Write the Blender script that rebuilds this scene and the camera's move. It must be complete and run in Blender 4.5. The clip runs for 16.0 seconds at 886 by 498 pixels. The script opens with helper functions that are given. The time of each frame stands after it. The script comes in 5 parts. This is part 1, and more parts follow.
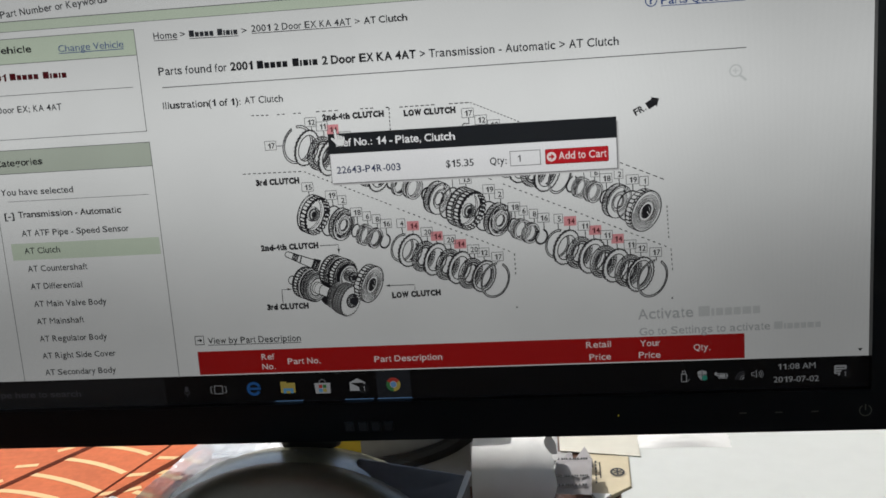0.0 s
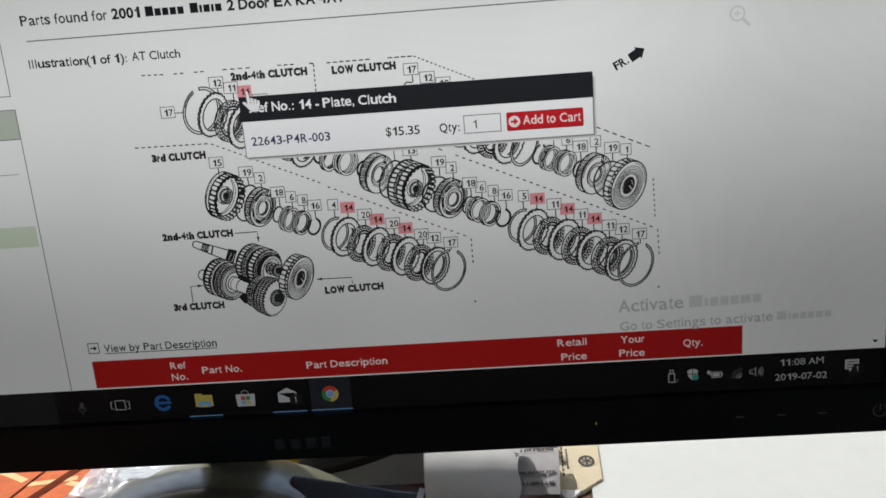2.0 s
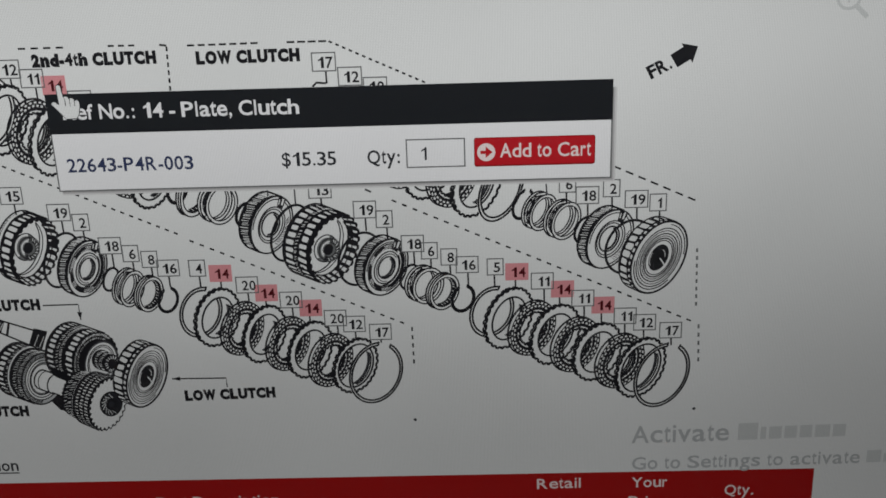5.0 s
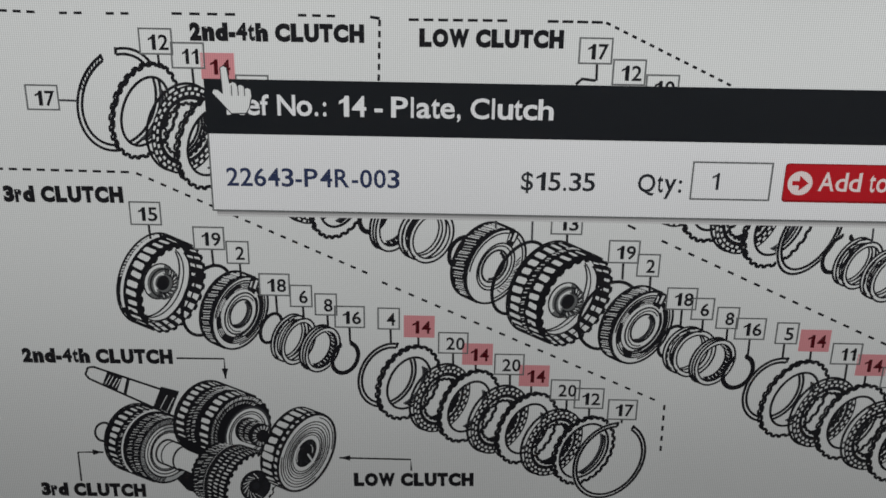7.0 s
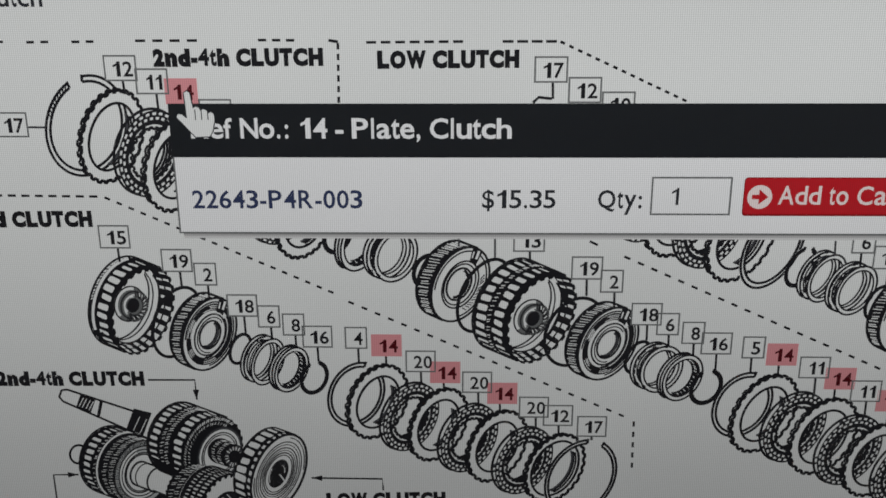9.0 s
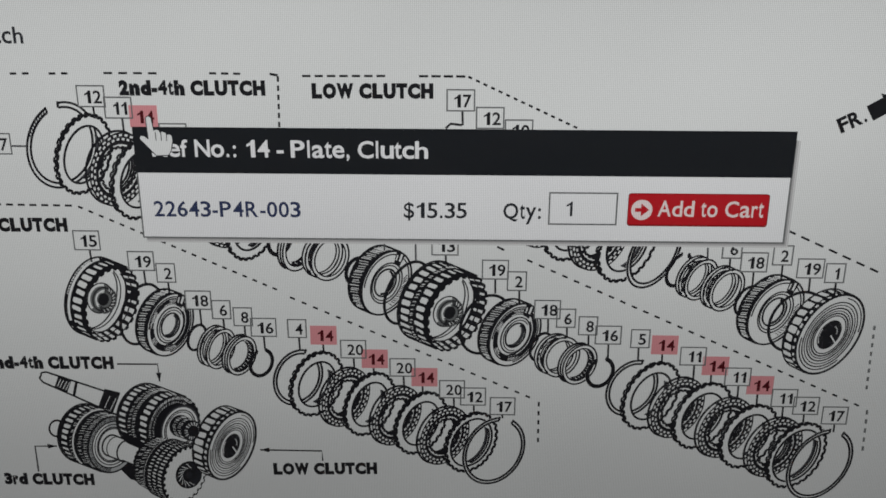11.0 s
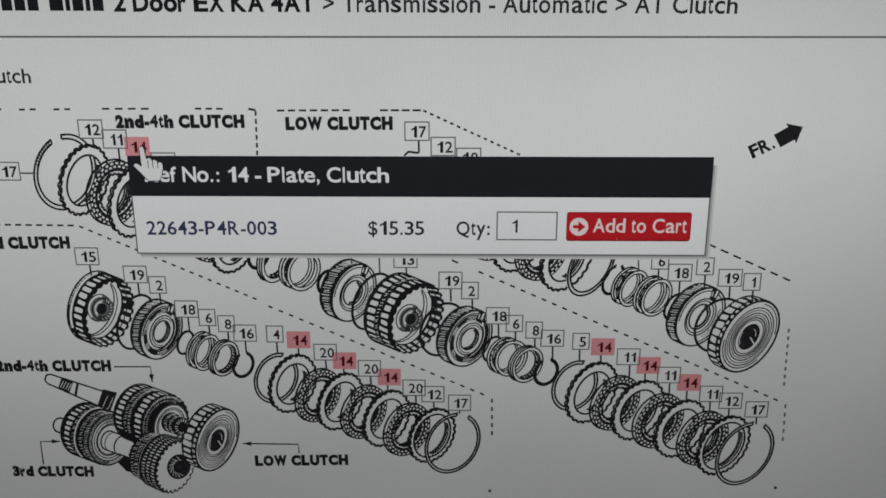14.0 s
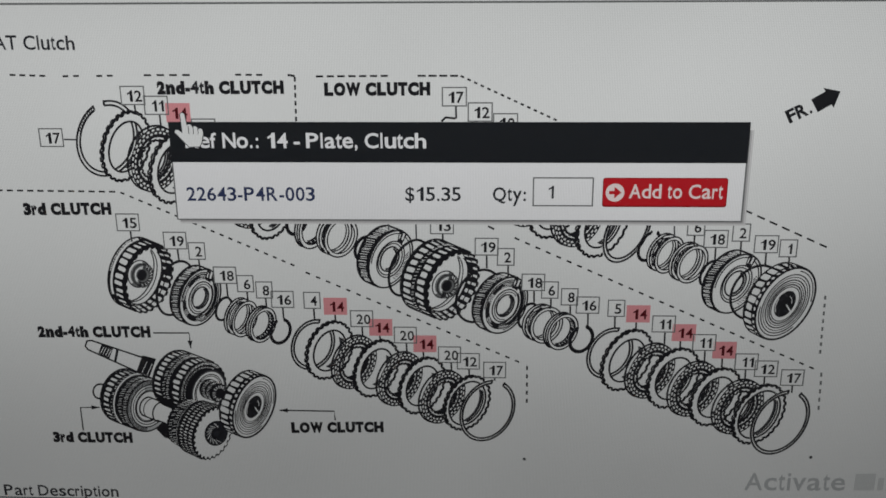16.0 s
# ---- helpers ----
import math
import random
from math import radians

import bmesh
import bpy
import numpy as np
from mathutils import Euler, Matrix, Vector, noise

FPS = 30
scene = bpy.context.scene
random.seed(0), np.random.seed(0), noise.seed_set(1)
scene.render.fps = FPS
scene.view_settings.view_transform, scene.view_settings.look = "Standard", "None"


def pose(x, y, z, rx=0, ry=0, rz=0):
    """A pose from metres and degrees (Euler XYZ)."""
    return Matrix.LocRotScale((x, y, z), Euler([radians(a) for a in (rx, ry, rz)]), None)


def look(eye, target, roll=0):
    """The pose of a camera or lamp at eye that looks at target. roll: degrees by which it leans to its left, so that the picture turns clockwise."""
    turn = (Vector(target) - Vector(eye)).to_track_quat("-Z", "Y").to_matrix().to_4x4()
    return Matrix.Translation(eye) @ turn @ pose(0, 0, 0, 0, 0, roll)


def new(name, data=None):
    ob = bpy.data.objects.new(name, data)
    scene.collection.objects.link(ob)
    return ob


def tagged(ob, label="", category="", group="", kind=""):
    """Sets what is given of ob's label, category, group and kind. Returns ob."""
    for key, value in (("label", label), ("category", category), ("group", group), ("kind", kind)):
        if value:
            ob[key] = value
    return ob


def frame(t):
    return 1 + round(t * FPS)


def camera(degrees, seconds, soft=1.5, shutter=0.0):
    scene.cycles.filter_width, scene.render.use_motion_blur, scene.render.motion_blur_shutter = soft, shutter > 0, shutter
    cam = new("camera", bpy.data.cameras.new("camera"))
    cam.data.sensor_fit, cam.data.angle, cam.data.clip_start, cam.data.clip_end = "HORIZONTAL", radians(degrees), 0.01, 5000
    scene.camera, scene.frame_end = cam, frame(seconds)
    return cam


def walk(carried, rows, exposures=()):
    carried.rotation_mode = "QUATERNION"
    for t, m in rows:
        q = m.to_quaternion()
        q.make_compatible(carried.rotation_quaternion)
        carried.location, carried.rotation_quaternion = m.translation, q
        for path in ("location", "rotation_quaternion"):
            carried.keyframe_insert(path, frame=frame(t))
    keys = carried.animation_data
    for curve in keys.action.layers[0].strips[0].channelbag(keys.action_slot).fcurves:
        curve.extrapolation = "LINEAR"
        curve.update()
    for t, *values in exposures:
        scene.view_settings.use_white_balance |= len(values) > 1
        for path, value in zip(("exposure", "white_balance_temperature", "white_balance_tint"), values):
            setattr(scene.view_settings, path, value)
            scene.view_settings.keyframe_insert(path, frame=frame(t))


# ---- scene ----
cam = camera(49.58, 16.0, soft=1.65)
# eye, a point one metre ahead, roll
PATH = [
    (0, (0.08464, -0.35490, 0.96303), (-0.03660, 0.61891, 0.77065), -4.012),
    (0.5, (0.07887, -0.32678, 0.96606), (-0.02112, 0.64459, 0.75056), -3.803),
    (1, (0.07218, -0.32548, 0.97365), (0.00248, 0.63977, 0.72182), -3.772),
    (1.5, (0.07419, -0.31873, 0.96838), (0.00327, 0.64389, 0.70697), -3.587),
    (2, (0.07839, -0.28964, 0.97051), (0.01204, 0.66909, 0.69405), -4.655),
    (2.5, (0.08537, -0.26975, 0.98566), (0.03882, 0.68941, 0.70667), -1.117),
    (3, (0.09357, -0.26991, 0.98396), (0.04365, 0.69571, 0.72884), -0.579),
    (3.5, (0.08301, -0.23523, 0.97770), (0.04050, 0.72730, 0.70990), -0.459),
    (3.7, (0.08495, -0.22559, 0.97547), (0.03289, 0.73240, 0.69344), -1.253),
    (5.8, (0.05755, -0.15023, 0.96021), (0.05418, 0.80117, 0.65227), -1.409),
    (6, (0.04906, -0.14219, 0.95972), (0.04251, 0.81106, 0.65764), -0.848),
    (6.5, (0.03421, -0.13178, 0.96287), (0.02492, 0.81349, 0.63671), 0.025),
    (7, (0.03353, -0.13082, 0.96196), (0.02959, 0.80977, 0.62245), 0.964),
    (7.5, (0.03705, -0.13504, 0.96488), (0.01720, 0.80543, 0.62557), 0.621),
    (8, (0.04076, -0.14147, 0.96607), (0.01040, 0.80505, 0.64486), 0.316),
    (8.5, (0.04371, -0.13588, 0.96338), (0.00237, 0.81359, 0.65227), -0.238),
    (9, (0.04165, -0.13253, 0.96095), (0.01692, 0.81775, 0.65052), -0.268),
    (9.5, (0.04300, -0.13177, 0.96129), (0.03699, 0.81535, 0.64047), 0.087),
    (9.7, (0.04381, -0.13179, 0.96134), (0.03918, 0.81445, 0.63791), 0.017),
    (11.8, (0.05657, -0.16599, 0.97516), (0.01167, 0.77858, 0.64993), -0.345),
    (12, (0.05640, -0.16746, 0.97416), (0.00507, 0.78026, 0.65921), -0.542),
    (12.5, (0.05158, -0.17105, 0.97428), (0.00892, 0.78213, 0.67492), -0.472),
    (13, (0.05378, -0.17059, 0.97659), (0.00757, 0.78044, 0.67096), -0.633),
    (13.5, (0.05243, -0.16929, 0.97585), (0.02081, 0.78268, 0.67131), -0.457),
    (14, (0.06075, -0.17129, 0.97749), (0.04412, 0.77841, 0.66476), -0.083),
    (14.5, (0.05325, -0.17560, 0.97361), (0.04239, 0.77644, 0.66782), -0.040),
    (15, (0.05388, -0.17461, 0.97402), (0.02711, 0.77687, 0.66748), -0.145),
    (15.5, (0.05492, -0.17531, 0.97293), (0.02113, 0.77614, 0.66698), -0.229),
    (16, (0.05754, -0.17477, 0.97113), (0.02106, 0.77559, 0.66214), -0.379),
]
EXPOSURES = [(0.0, 0.10), (1.0, 0.20), (2.0, 0.20), (2.5, 0.02), (3.0, -0.14), (3.7, -0.14), (5.8, -0.12), (9.7, -0.12), (11.8, -0.15), (16.0, -0.15)]
walk(cam, [(t, look(eye, ahead, roll)) for t, eye, ahead, roll in PATH], EXPOSURES)

# ---- world, sun ----
SUN_FROM = Vector((-0.66, 0.75, 1.1)).normalized()
world = bpy.data.worlds.new("sky")
scene.world = world
world.use_nodes = True
sky = world.node_tree.nodes.new("ShaderNodeTexSky")
sky.sky_type, sky.sun_disc = "NISHITA", False
sky.sun_elevation = math.asin(SUN_FROM.z)
sky.sun_rotation = math.atan2(SUN_FROM.x, SUN_FROM.y)
world.node_tree.links.new(sky.outputs[0], world.node_tree.nodes["Background"].inputs[0])
world.node_tree.nodes["Background"].inputs[1].default_value = 0.15
sun = new("sun", bpy.data.lights.new("sun", "SUN"))
sun.data.energy, sun.data.angle, sun.data.color = 2.9, radians(0.6), (1.0, 0.985, 0.955)
sun.matrix_world = look(SUN_FROM * 5, (0, 0, 0))


# ---- materials ----
def srgb(*c):
    return tuple((x / 12.92 if x <= 0.04045 else ((x + 0.055) / 1.055) ** 2.4) for x in (v / 255 for v in c))


def material(name, colour, rough=0.5, metal=0.0, grain=0.0, size=200.0, bump=0.0, second=None, spec=0.5):
    """A painted, printed or natural surface with a two-scale variation of its colour and a fine relief."""
    m = bpy.data.materials.new(name)
    m.use_nodes = True
    nt = m.node_tree
    b = nt.nodes["Principled BSDF"]
    b.inputs["Roughness"].default_value, b.inputs["Metallic"].default_value = rough, metal
    b.inputs["Specular IOR Level"].default_value = spec
    b.inputs["Base Color"].default_value = (*colour, 1)
    if grain or bump:
        co = nt.nodes.new("ShaderNodeTexCoord")
        n1, n2 = nt.nodes.new("ShaderNodeTexNoise"), nt.nodes.new("ShaderNodeTexNoise")
        n1.inputs["Scale"].default_value, n2.inputs["Scale"].default_value = size, size / 9
        n1.inputs["Detail"].default_value = 6
        mix = nt.nodes.new("ShaderNodeMath")
        mix.operation = "ADD"
        for n, k in ((n1, 0), (n2, 1)):
            nt.links.new(co.outputs["Object"], n.inputs["Vector"])
            nt.links.new(n.outputs["Fac"], mix.inputs[k])
        ramp = nt.nodes.new("ShaderNodeMapRange")
        ramp.inputs["From Min"].default_value, ramp.inputs["From Max"].default_value = 0.7, 1.3
        nt.links.new(mix.outputs[0], ramp.inputs["Value"])
        blend = nt.nodes.new("ShaderNodeMix")
        blend.data_type = "RGBA"
        dark = second or tuple(c * (1 - grain) for c in colour)
        blend.inputs["A"].default_value, blend.inputs["B"].default_value = (*dark, 1), (*colour, 1)
        nt.links.new(ramp.outputs[0], blend.inputs["Factor"])
        nt.links.new(blend.outputs["Result"], b.inputs["Base Color"])
        if bump:
            bp = nt.nodes.new("ShaderNodeBump")
            bp.inputs["Strength"].default_value, bp.inputs["Distance"].default_value = bump, 0.001
            nt.links.new(mix.outputs[0], bp.inputs["Height"])
            nt.links.new(bp.outputs[0], b.inputs["Normal"])
    return m


def falloff_and_cells_group():
    """Panel glow: viewing-angle falloff painted in by position, over columns of liquid crystal cells."""
    g = bpy.data.node_groups.new("painted_falloff_and_cells", "ShaderNodeTree")
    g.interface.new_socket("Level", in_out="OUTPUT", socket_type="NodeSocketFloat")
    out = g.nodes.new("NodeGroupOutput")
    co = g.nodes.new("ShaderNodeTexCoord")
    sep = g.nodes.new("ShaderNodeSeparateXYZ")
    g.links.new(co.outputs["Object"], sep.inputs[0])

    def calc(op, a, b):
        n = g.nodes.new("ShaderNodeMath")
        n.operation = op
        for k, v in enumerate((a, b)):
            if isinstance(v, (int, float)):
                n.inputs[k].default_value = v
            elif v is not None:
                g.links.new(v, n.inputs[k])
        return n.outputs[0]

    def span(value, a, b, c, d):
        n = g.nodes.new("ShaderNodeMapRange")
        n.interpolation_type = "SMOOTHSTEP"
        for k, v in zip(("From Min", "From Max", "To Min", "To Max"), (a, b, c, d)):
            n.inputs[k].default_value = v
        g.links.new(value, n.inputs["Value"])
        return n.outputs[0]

    # painted dimming towards bottom, top and sides, in place of the viewing angle
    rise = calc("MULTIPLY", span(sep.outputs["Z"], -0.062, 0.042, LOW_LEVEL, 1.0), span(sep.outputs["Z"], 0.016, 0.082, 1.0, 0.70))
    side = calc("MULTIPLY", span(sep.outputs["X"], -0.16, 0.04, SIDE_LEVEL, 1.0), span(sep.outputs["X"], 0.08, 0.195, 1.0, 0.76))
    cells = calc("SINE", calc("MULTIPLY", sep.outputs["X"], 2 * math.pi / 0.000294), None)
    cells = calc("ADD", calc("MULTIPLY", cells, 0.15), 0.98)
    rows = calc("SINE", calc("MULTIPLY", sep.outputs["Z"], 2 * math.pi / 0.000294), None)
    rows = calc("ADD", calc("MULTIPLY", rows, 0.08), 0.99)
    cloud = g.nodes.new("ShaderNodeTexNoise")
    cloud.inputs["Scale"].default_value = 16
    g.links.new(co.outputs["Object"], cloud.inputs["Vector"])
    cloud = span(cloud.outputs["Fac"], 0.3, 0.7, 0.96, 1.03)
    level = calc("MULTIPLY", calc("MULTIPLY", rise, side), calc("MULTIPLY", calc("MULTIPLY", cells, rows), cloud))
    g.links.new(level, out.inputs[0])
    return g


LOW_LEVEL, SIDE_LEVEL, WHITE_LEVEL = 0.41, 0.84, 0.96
FALLOFF_AND_CELLS = falloff_and_cells_group()


def lcd(name, r, g, b):
    """A colour that the lit panel shows, under its matt front."""
    m = bpy.data.materials.new(name)
    m.use_nodes = True
    nt = m.node_tree
    p = nt.nodes["Principled BSDF"]
    p.inputs["Base Color"].default_value = (0.009, 0.008, 0.007, 1)
    p.inputs["Roughness"].default_value = 0.42
    p.inputs["Specular IOR Level"].default_value = 0.15
    p.inputs["Emission Color"].default_value = (*srgb(r, g, b), 1)
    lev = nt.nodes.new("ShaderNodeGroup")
    lev.node_tree = FALLOFF_AND_CELLS
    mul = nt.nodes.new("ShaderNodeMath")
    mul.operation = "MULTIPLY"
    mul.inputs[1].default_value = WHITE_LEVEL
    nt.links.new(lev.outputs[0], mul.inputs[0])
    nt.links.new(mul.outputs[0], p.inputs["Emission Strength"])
    return m


PAGE = lcd("lit_page_white", 206, 208, 207)
INK = lcd("lit_ink", 28, 28, 31)
SOFT_INK = lcd("lit_soft_ink", 62, 63, 66)
TEXT = lcd("lit_text_grey", 40, 42, 46)
TEXT_DARK = lcd("lit_text_dark", 24, 25, 28)
RULE = lcd("lit_rule", 98, 100, 100)
FAINT = lcd("lit_watermark", 162, 165, 165)
PALE = lcd("lit_pale_grey", 184, 187, 186)
LINK = lcd("lit_link_blue", 48, 72, 124)
PART_BLUE = lcd("lit_part_number", 46, 54, 82)
MAROON = lcd("lit_maroon", 70, 14, 20)
GREEN = lcd("lit_pale_green", 178, 190, 172)
GREY_GREEN = lcd("lit_grey_green", 156, 164, 152)
RED_HEAD = lcd("lit_red", 152, 20, 20)
RED_TEXT = lcd("lit_white_on_red", 214, 200, 198)
BTN = lcd("lit_button_red", 170, 28, 36)
BTN_EDGE = lcd("lit_button_edge", 128, 16, 22)
TAG_RED = lcd("lit_tag_red", 196, 132, 136)
POP_HEAD = lcd("lit_popup_black", 28, 30, 33)
POP_WHITE = lcd("lit_popup_white", 214, 215, 216)
SHADOWS = [lcd("lit_popup_shadow", *(3 * (s,))) for s in (136, 164, 188)]
BAR = lcd("lit_taskbar", 7, 6, 6)
SEARCH = lcd("lit_search_field", 25, 25, 26)
ACTIVE = lcd("lit_active_button", 29, 31, 35)
DIM = lcd("lit_dim_text", 62, 62, 66)
ICON = lcd("lit_icon_white", 152, 154, 156)
ICON_GREY = lcd("lit_icon_grey", 124, 126, 128)
BLUE = lcd("lit_icon_blue", 30, 78, 134)
SKY_BLUE = lcd("lit_icon_sky", 84, 136, 172)
YELLOW = lcd("lit_icon_yellow", 156, 140, 70)
GREEN_I = lcd("lit_icon_green", 50, 104, 60)
TEAL = lcd("lit_icon_teal", 46, 130, 110)
RED_I = lcd("lit_icon_red", 154, 52, 44)
UNDER = lcd("lit_underline", 92, 130, 172)

BEZEL = material("black_plastic", (0.003, 0.003, 0.003), 0.3, grain=0.3, size=900, bump=0.02, spec=0.25)
BEZEL_EDGE = material("black_matt_plastic", (0.012, 0.012, 0.012), 0.4, grain=0.3, size=1200, bump=0.05)
LOGO = material("grey_badge", (0.016, 0.016, 0.017), 0.45, metal=0.2)
MARK = material("grey_mark", (0.08, 0.085, 0.06), 0.5)
LED = material("amber_lamp", (0.3, 0.25, 0.02), 0.4)
LED.node_tree.nodes["Principled BSDF"].inputs["Emission Color"].default_value = (0.75, 0.62, 0.05, 1)
LED.node_tree.nodes["Principled BSDF"].inputs["Emission Strength"].default_value = 0.3
# black plastic raised to olive-grey: reflections and film glare put into the colour
GLOSS = material("glare_olive_base", (0.25, 0.245, 0.165), 0.26, grain=0.3, size=300, bump=0.03, spec=0.8)
DARK_BASE = material("dark_olive_base_plastic", (0.075, 0.072, 0.053), 0.30, grain=0.3, size=300, bump=0.03, spec=0.8)
BOX_DARK = material("dark_blue_plastic", (0.03, 0.036, 0.055), 0.3, grain=0.3, size=200, bump=0.2, spec=0.25)
GLOSS.node_tree.nodes["Principled BSDF"].inputs["Coat Weight"].default_value = 0.5
GLOSS.node_tree.nodes["Principled BSDF"].inputs["Coat Roughness"].default_value = 0.3
WOOD = material("brown_wood", (0.15, 0.055, 0.024), 0.55, grain=0.6, size=60, bump=0.15)
PAPER = material("white_paper", (0.83, 0.82, 0.80), 0.75, grain=0.06, size=120, bump=0.08)
SHEET_PAPER = material("off_white_sheet", (0.60, 0.615, 0.59), 0.7, grain=0.05, size=90, bump=0.05)
OLD_PAPER = material("beige_card", (0.62, 0.53, 0.36), 0.7, grain=0.12, size=140, bump=0.08)
CREAM = material("cream_card", (0.66, 0.63, 0.54), 0.7, grain=0.08, size=140, bump=0.06)
GREY_PAPER = material("grey_printed_paper", (0.34, 0.32, 0.32), 0.7, grain=0.15, size=140, bump=0.1)
PRINT = material("black_print", (0.03, 0.03, 0.03), 0.6)
ORANGE = material("orange_leatherette", (0.74, 0.18, 0.065), 0.75, grain=0.22, size=260, bump=0.12, spec=0.12)
DARK_ORANGE = material("dark_orange_edge", (0.15, 0.03, 0.012), 0.85, grain=0.3, size=260, spec=0.05)
SUN_STREAK = material("pale_yellow_sun_streak", (0.92, 0.62, 0.30), 0.7, grain=0.1, size=300, spec=0.2)
CARD_YELLOW = material("yellow_card", (0.80, 0.60, 0.05), 0.6, grain=0.12, size=150)
BOX_GREY = material("grey_cardboard", (0.44, 0.43, 0.42), 0.75, grain=0.2, size=120, bump=0.1)
CABLE = material("black_cable", (0.012, 0.012, 0.013), 0.45, grain=0.3, size=500)
WALL = material("wall_paint", (0.84, 0.82, 0.77), 0.8, grain=0.06, size=20, bump=0.05)
FLOOR = material("floor_boards", (0.46, 0.35, 0.24), 0.5, grain=0.4, size=14, bump=0.1)
FRAME_WHITE = material("white_frame_paint", (0.78, 0.78, 0.76), 0.4, grain=0.05, size=80)
FILM = bpy.data.materials.new("clear_plastic_film")
FILM.use_nodes = True
_nt = FILM.node_tree
_b = _nt.nodes["Principled BSDF"]
_b.inputs["Base Color"].default_value = (0.86, 0.92, 0.98, 1)
_b.inputs["Roughness"].default_value = 0.16
_b.inputs["Alpha"].default_value = 0.6
_n = _nt.nodes.new("ShaderNodeTexNoise")
_n.inputs["Scale"].default_value, _n.inputs["Detail"].default_value = 90, 5
_c = _nt.nodes.new("ShaderNodeTexCoord")
_p = _nt.nodes.new("ShaderNodeBump")
_p.inputs["Strength"].default_value, _p.inputs["Distance"].default_value = 0.9, 0.002
_nt.links.new(_c.outputs["Object"], _n.inputs["Vector"])
_nt.links.new(_n.outputs["Fac"], _p.inputs["Height"])
_nt.links.new(_p.outputs[0], _b.inputs["Normal"])
THIN_FILM = FILM.copy()
THIN_FILM.name = "thin_clear_film"
THIN_FILM.node_tree.nodes["Principled BSDF"].inputs["Alpha"].default_value = 0.035
GLASS = bpy.data.materials.new("window_glass")
GLASS.use_nodes = True
GLASS.node_tree.nodes["Principled BSDF"].inputs["Transmission Weight"].default_value = 1.0
GLASS.node_tree.nodes["Principled BSDF"].inputs["Roughness"].default_value = 0.0


# ---- mesh helpers ----
def part(name, bm, mat, parent=None, label="", smooth=False):
    """Links a bmesh as one mesh object under a thing or a part."""
    me = bpy.data.meshes.new(name)
    bm.to_mesh(me)
    bm.free()
    for m in mat if isinstance(mat, (list, tuple)) else [mat]:
        me.materials.append(m)
    if smooth:
        for p in me.polygons:
            p.use_smooth = True
    ob = new(name, me)
    ob.parent = parent
    return tagged(ob, label)


def thing(name, at, label, category, group="", kind=""):
    ob = new(name)
    ob.location = at
    return tagged(ob, label, category, group, kind)


def box(bm, lo, hi, bevel=0.0, segments=2):
    r = bmesh.ops.create_cube(bm, size=1)
    for v in r["verts"]:
        v.co = Vector([lo[k] + (v.co[k] + 0.5) * (hi[k] - lo[k]) for k in range(3)])
    if bevel:
        edges = list({e for v in r["verts"] for e in v.link_edges})
        bmesh.ops.bevel(bm, geom=edges, offset=bevel, segments=segments, affect="EDGES", profile=0.5)
    return bm


def cylinder(bm, a, b, r, n=20, r2=None):
    a, b = Vector(a), Vector(b)
    m = Matrix.Translation((a + b) / 2) @ (b - a).to_track_quat("Z", "Y").to_matrix().to_4x4()
    bmesh.ops.create_cone(bm, cap_ends=True, segments=n, radius1=r, radius2=r if r2 is None else r2, depth=(b - a).length, matrix=m)
    return bm


def tube(bm, points, r, n=10):
    """A round cable along a smooth line of points."""
    pts = [Vector(p) for p in points]
    line = []
    for i in range(len(pts) - 1):
        p0, p1, p2, p3 = pts[max(i - 1, 0)], pts[i], pts[i + 1], pts[min(i + 2, len(pts) - 1)]
        for k in range(8):
            s = k / 8
            line.append(0.5 * (2 * p1 + (p2 - p0) * s + (2 * p0 - 5 * p1 + 4 * p2 - p3) * s * s + (3 * p1 - p0 - 3 * p2 + p3) * s ** 3))
    line.append(pts[-1])
    rings = []
    for i, p in enumerate(line):
        d = (line[min(i + 1, len(line) - 1)] - line[max(i - 1, 0)]).normalized()
        s = d.cross(Vector((0.1, 0.2, 1))).normalized()
        t = d.cross(s)
        rings.append([bm.verts.new(p + r * (math.cos(a) * s + math.sin(a) * t)) for a in (2 * math.pi * k / n for k in range(n))])
    for a, b in zip(rings, rings[1:]):
        for k in range(n):
            bm.faces.new((a[k], a[(k + 1) % n], b[(k + 1) % n], b[k]))
    bm.faces.new(rings[0][::-1]), bm.faces.new(rings[-1])
    return bm


def slab(bm, corners, z0, z1, bevel=0.0):
    """A flat plate with the given outline, from z0 to z1."""
    low, top = [bm.verts.new((x, y, z0)) for x, y in corners], [bm.verts.new((x, y, z1)) for x, y in corners]
    n = len(corners)
    bm.faces.new(top)
    bm.faces.new(low[::-1])
    for k in range(n):
        bm.faces.new((low[k], low[(k + 1) % n], top[(k + 1) % n], top[k]))
    bmesh.ops.recalc_face_normals(bm, faces=bm.faces[:])
    if bevel:
        edges = [e for e in bm.edges if abs(e.verts[0].co.z - z1) < 1e-6 and abs(e.verts[1].co.z - z1) < 1e-6]
        bmesh.ops.bevel(bm, geom=edges, offset=bevel, segments=2, affect="EDGES")
    return bm


# ---- the room ----
DESK_Z, ROOM = 0.755, (-1.7, 1.9, -2.3, 0.75, 2.4)
X0, X1, Y0, Y1, ZC = ROOM
WX0, WX1, WZ0, WZ1 = -1.6, 1.8, 0.85, 2.36


